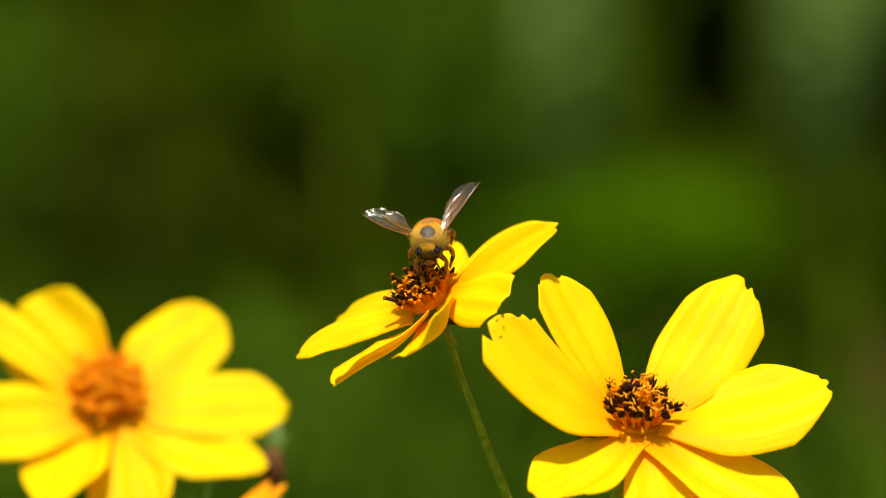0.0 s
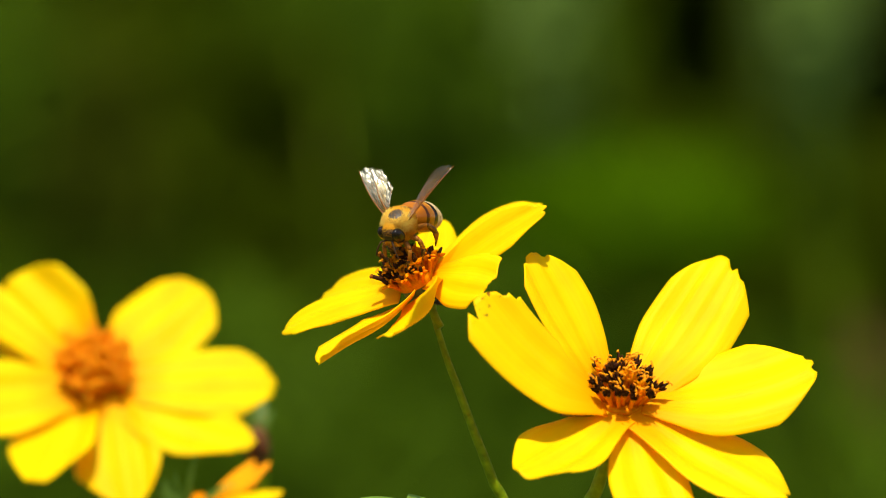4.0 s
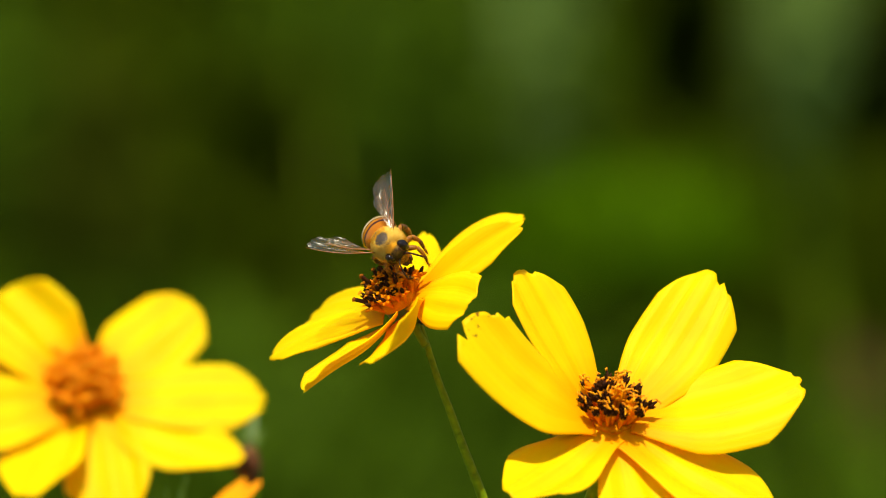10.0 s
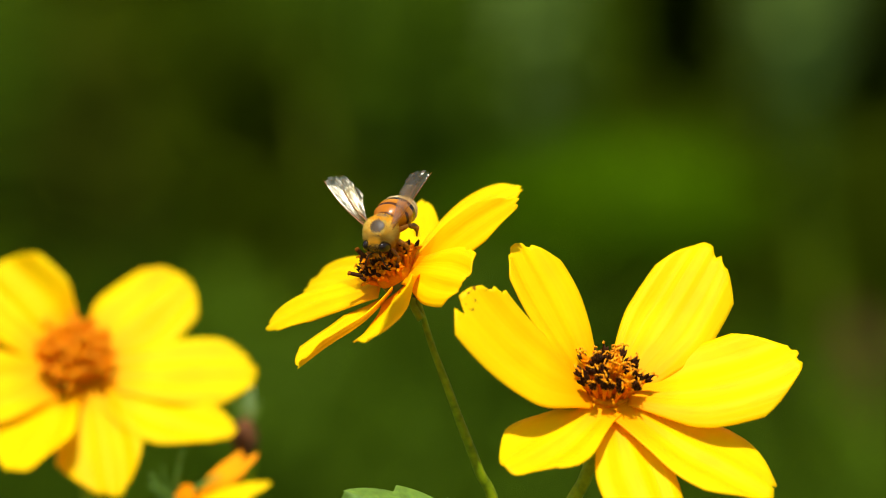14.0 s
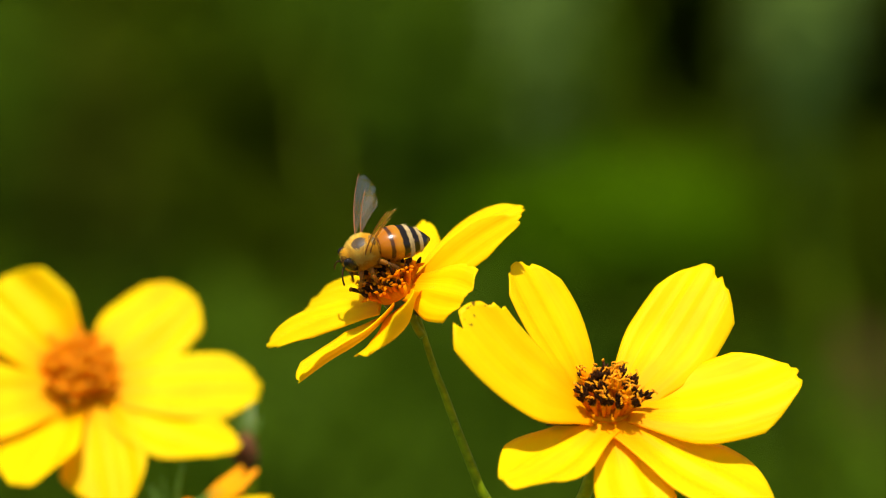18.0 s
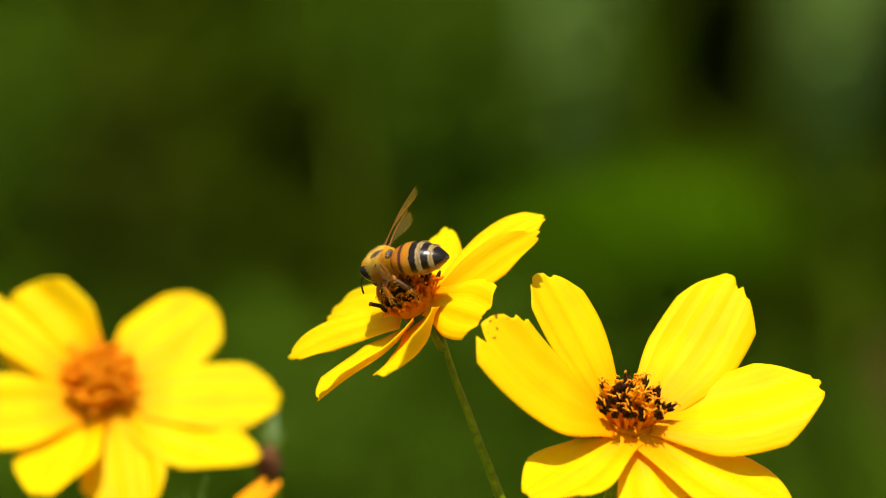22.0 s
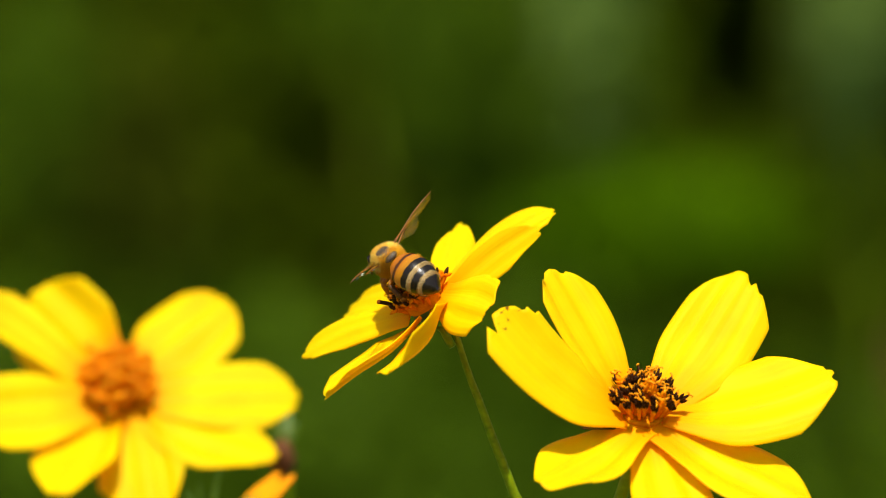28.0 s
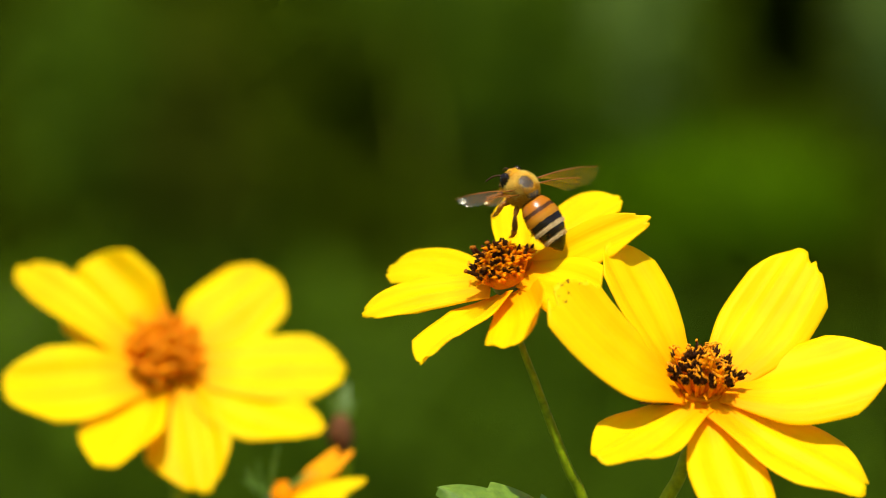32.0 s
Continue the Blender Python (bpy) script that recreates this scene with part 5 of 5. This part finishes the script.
def wing(name, parent, root_at, length, width, seed):
    """A membrane with veins: root at its own origin, along y, chord along -x, ragged at the end."""
    rnd = random.Random(seed)
    bm = bmesh.new()
    n, prev = 30, None
    shape = lambda s: (0.10 + 0.95 * min(1, s / 0.72) ** 1.3) * (1 - 0.42 * max(0, (s - 0.74) / 0.26) ** 2.2)
    for i in range(n + 1):
        s = i / n
        ragged = 1 - (0.10 * rnd.random() if s > 0.7 else 0)
        lead = 0.10 * width * math.sin(math.pi * s)
        back = -shape(s) * width * ragged
        row = []
        for k in range(9):
            f = k / 8
            row.append(bm.verts.new(Vector((lead + (back - lead) * f, s * length * (1 - (0.05 * rnd.random() + 0.07 * (f - 0.4) ** 2) * (s > 0.93)), 0.05 * length * math.sin(2.6 * s + f) + 0.06 * math.sin(f * 9) * s + 0.035 * math.sin(f * 25 + 4 * s))) * BM))
        if prev:
            for k in range(8):
                bm.faces.new((prev[k], prev[k + 1], row[k + 1], row[k]))
        prev = row
    ob = part(name, bm, WING, parent)
    for f0, reach, r in ((0.0, 1.0, 0.075), (0.12, 0.72, 0.03), (0.3, 0.86, 0.016), (0.5, 0.9, 0.014), (0.68, 0.82, 0.014), (0.88, 0.72, 0.014)):
        line = []
        for i in range(11):
            s = i / 10 * reach
            lead = 0.10 * width * math.sin(math.pi * s)
            line.append(Vector((lead + (-shape(s) * width - lead) * f0, s * length, 0.05 * length * math.sin(2.6 * s + f0) + 0.06 * math.sin(f0 * 9) * s)) * BM)
        bm = bmesh.new()
        tube(bm, line, [r * (1 - 0.06 * i) * BM for i in range(11)], 5)
        part("vein", bm, VEIN, ob)
    ob.location = Vector(root_at) * BM
    return ob


def build_bee():
    bee = tagged(new("honey_bee"), "honey bee with golden fur and dark-banded amber abdomen, on the flower", "bee")
    thorax = blob("thorax", bee, FUR_BASE, (0, 0, 0), (1.78, 1.66, 1.64), 28, 18)
    bm = bmesh.new()
    ellipsoid(bm, (0, 0, 0), (1.96 * BM, 1.77 * BM, 1.71 * BM), 48, 32)
    off = [v for v in bm.verts if v.co.z < 0 or ((v.co.x / 1.96 / BM + 0.03) / 0.68) ** 2 + (v.co.y / 1.77 / BM / 0.70) ** 2 > 1]
    bmesh.ops.delete(bm, geom=off, context="VERTS")
    part("shield", bm, SHIELD, thorax, "bare grey-brown shield on the back")
    bare = lambda v: v.z > 0 and ((v.x + 0.03) / 0.68) ** 2 + (v.y / 0.70) ** 2 < 0.4 + 0.6 * (abs(v.x * 917.3 + v.y * 431.7) % 1)
    fur_on(thorax, (0, 0, 0), (1.72, 1.6, 1.6), 26000, 0.6, FUR, 1, lambda v: not bare(v) and (v.x < -0.35 or v.z < 0.1 or abs(v.y * 613.7) % 1 < 0.4))
    # upper front hairs, coloured paler for the sun's sheen
    fur_on(thorax, (0, 0, 0), (1.72, 1.6, 1.6), 20000, 0.68, FUR_SHEEN, 2, lambda v: v.x > -0.4 and v.z > 0.05 and not bare(v))
    fur_on(thorax, (0, 0, 0), (1.9, 1.72, 1.66), 6000, 0.2, FUR, 7, lambda v: v.z > 0.3 and (v.x * 733.1) % 1 < 0.25)
    blob("scutellum", thorax, SHIELD, (-1.42, 0, 0.92), (0.55, 0.9, 0.42))
    # head, bent down in front of the thorax
    head = blob("head", bee, FACE, (2.1, 0, -0.75), (0.85, 1.5, 1.4), 24, 16, Matrix.Rotation(radians(25), 4, "Y"))
    for s in (-1, 1):
        blob("eye", head, EYE_BLACK, (2.22, 0.98 * s, -0.5), (0.74, 0.62, 1.2), 20, 14, Matrix.Rotation(radians(25), 4, "Y"))
        bm = bmesh.new()
        tube(bm, [Vector(p) * BM for p in ((2.85, 0.32 * s, -0.85), (3.45, 0.8 * s, -0.7))], [0.12 * BM, 0.10 * BM], 6)
        tube(bm, [Vector(p) * BM for p in bezier(((3.45, 0.8 * s, -0.7), (3.95, 1.2 * s, -1.4), (4.2, 1.5 * s, -2.3)), 6)], [0.10 * BM] * 7, 6)
        part("antenna", bm, CHITIN, head)
        bm = bmesh.new()
        tube(bm, [Vector(p) * BM for p in ((2.7, 0.55 * s, -1.95), (2.85, 0.35 * s, -2.4), (2.8, 0.05 * s, -2.7))], [0.26 * BM, 0.22 * BM, 0.08 * BM], 7)
        part("mandible", bm, LEG_DARK, head)
    blob("face_plate", head, LEG, (2.7, 0, -1.5), (0.35, 0.7, 0.5))
    bm = bmesh.new()
    tube(bm, [Vector(p) * BM for p in bezier(((2.7, 0, -2.2), (2.5, 0, -3.0), (2.1, 0, -3.7)), 6)], [0.24 * BM, 0.22 * BM, 0.2 * BM, 0.17 * BM, 0.14 * BM, 0.1 * BM, 0.05 * BM], 7)
    part("tongue", bm, LEG, head)
    fur_on(head, (2.12, 0, -0.75), (0.85, 1.1, 1.4), 7500, 0.42, FUR, 3, lambda v: abs(v.y) < 0.62 and not -0.1 < v.z < 0.5)
    head.location = Vector((-0.45, 0, 0.62)) * BM
    # abdomen: overlapping rings, widest near the front
    abdomen = blob("abdomen", bee, LEG, (-4.5, 0, -0.35), (2.8, 1.7, 1.35), 28, 18, label="amber core under the rings")
    girth = lambda s: math.sin(math.pi * (0.035 + 0.965 * s) ** 0.80) ** 0.58
    for i, (s0, s1) in enumerate(((0.00, 0.22), (0.20, 0.41), (0.39, 0.58), (0.56, 0.75), (0.73, 0.86), (0.84, 1.0))):
        bm = bmesh.new()
        prev = None
        for k in range(11):
            s = s0 + (s1 - s0) * k / 10
            g = girth(min(s, 0.985)) * (1.0 + 0.03 * k / 10)
            x = -1.4 - 6.9 * s
            zc = -0.15 - 0.7 * s * s
            ring = [bm.verts.new(Vector((x, 2.2 * g * math.cos(a * math.tau / 36), zc + 1.8 * g * math.sin(a * math.tau / 36))) * BM) for a in range(36)]
            if prev:
                for a in range(36):
                    bm.faces.new((prev[a], prev[(a + 1) % 36], ring[(a + 1) % 36], ring[a]))
            prev = ring
        if i == 5:
            tip = bm.verts.new(Vector((-8.45, 0, -0.88)) * BM)
            for a in range(36):
                bm.faces.new((prev[a], prev[(a + 1) % 36], tip))
        part("segment", bm, BANDED, abdomen, "black-tipped segment" if i == 5 else "")
    fur_on(abdomen, (-4.7, 0, -0.4), (3.2, 2.0, 1.65), 3500, 0.32, FUR, 5, lambda v: v.z < -0.2 or v.x > 0.7, (-0.9, 0, -0.2))
    fur_on(abdomen, (-4.7, 0, -0.3), (3.25, 2.12, 1.75), 3500, 0.3, FUR, 6, lambda v: v.x > 0.15 and v.z > -0.3, (-1.4, 0, 0))
    for a, b, hair, mat in ((0.56, 0.615, 1500, FUR_BAND), (0.755, 0.80, 1000, FUR_BAND)):
        rnd = random.Random(int(a * 100))
        bm = bmesh.new()
        for k in range(hair):
            s, turn = rnd.uniform(a, b), rnd.uniform(0, math.tau)
            g = girth(s) * 1.03
            p = Vector((-1.4 - 6.9 * s, 2.2 * g * math.cos(turn), -0.15 - 0.7 * s * s + 1.8 * g * math.sin(turn)))
            out = (Vector((-1.9, math.cos(turn), math.sin(turn))) + Vector((rnd.gauss(0, 0.18), rnd.gauss(0, 0.18), rnd.gauss(0, 0.18)))).normalized()
            q = out.cross(Vector((1, 0, 0))).normalized() * 0.02
            bm.faces.new([bm.verts.new(v * BM) for v in (p + q, p - q, p + out * rnd.uniform(0.15, 0.3))])
        part("hair_band", bm, mat, abdomen)["kind"] = "stuff"
    # legs: hip, knee, ankle, foot
    for s in (-1, 1):
        leg(bee, ((1.1, 0.9 * s, -1.3), (1.7, 1.8 * s, -2.0), (2.3, 1.6 * s, -3.2), (2.5, 1.2 * s, -4.0), (2.7, 1.0 * s, -4.5)), ((0.24, 0.21), (0.2, 0.17), (0.15, 0.12), (0.1, 0.07)), (0, 0, 1, 1))
        leg(bee, ((0.1, 1.0 * s, -1.4), (0.3, 2.3 * s, -1.6), (0.3, 2.5 * s, -3.0), (0.6, 2.1 * s, -4.2), (0.9, 1.9 * s, -4.8)), ((0.27, 0.24), (0.23, 0.2), (0.2, 0.15), (0.11, 0.08)), (0, 0, 1, 1))
        leg(bee, ((-0.9, 1.0 * s, -1.3), (-1.8, 2.4 * s, -1.2), (-2.6, 2.5 * s, -3.0), (-2.6, 2.2 * s, -4.4), (-2.3, 2.0 * s, -5.1)), ((0.26, 0.22), (0.2, 0.29), (0.28, 0.18), (0.1, 0.07)), (0, 1, 0, 1))
    wings = []
    for s in (-1, 1):
        for name, at, L, W in (("forewing", (-0.05, 1.6 * s, 0.95), 8.0, 2.5), ("hindwing", (-0.7, 1.55 * s, 0.85), 5.4, 1.7)):
            wings.append((wing(name, bee, at, L, W, len(wings) + 3), at))
    return bee, abdomen, wings


HONEY_BEE, BEE_ABDOMEN, WINGS = build_bee()


# ---- what moves ----
def motions():
    s = FLOWER_STEM.location
    walk(FLOWER_STEM, [(t, pose(s.x + x * MM, s.y, s.z)) for t, x in ((0, 0), (6, -0.1), (13, -0.2), (28, -0.3), (31.6, -0.3), (32, -1.0))])
    walk(FLOWER_HEAD, [(t, pose(x * MM, 0, z * MM, a, b, c)) for t, x, z, a, b, c in HEAD])
    walk(RIGHT_HEAD, [(t, pose(x * MM, 0, z * MM, a, b, c)) for t, x, z, a, b, c in RIGHT])
    o = LEFT_FLOWER.location.copy()
    walk(LEFT_FLOWER, [(t, pose(o.x + x * LEFT_SIZE * MM, o.y, o.z + z * LEFT_SIZE * MM)) for t, x, z in LEFT])
    walk(HONEY_BEE, [(t, pose(x * MM, y * MM, EYE + z * MM, a, b, c)) for t, x, y, z, a, b, c in BEE])
    walk(BEE_ABDOMEN, [(t, Matrix.Translation(HINGE) @ Matrix.Rotation(radians(-flex), 4, "Y") @ Matrix.Translation(-HINGE)) for t, flex in ABDOMEN])
    # wings held in a raised V, beating at the start of the flight
    for ob, at, rows in zip(*zip(*WINGS), (FORE_RIGHT, HIND_RIGHT, FORE_LEFT, HIND_LEFT)):
        walk(ob, [(t, pose(at[0] * BM, at[1] * BM, at[2] * BM, a, b, c)) for t, a, b, c in rows])

motions()
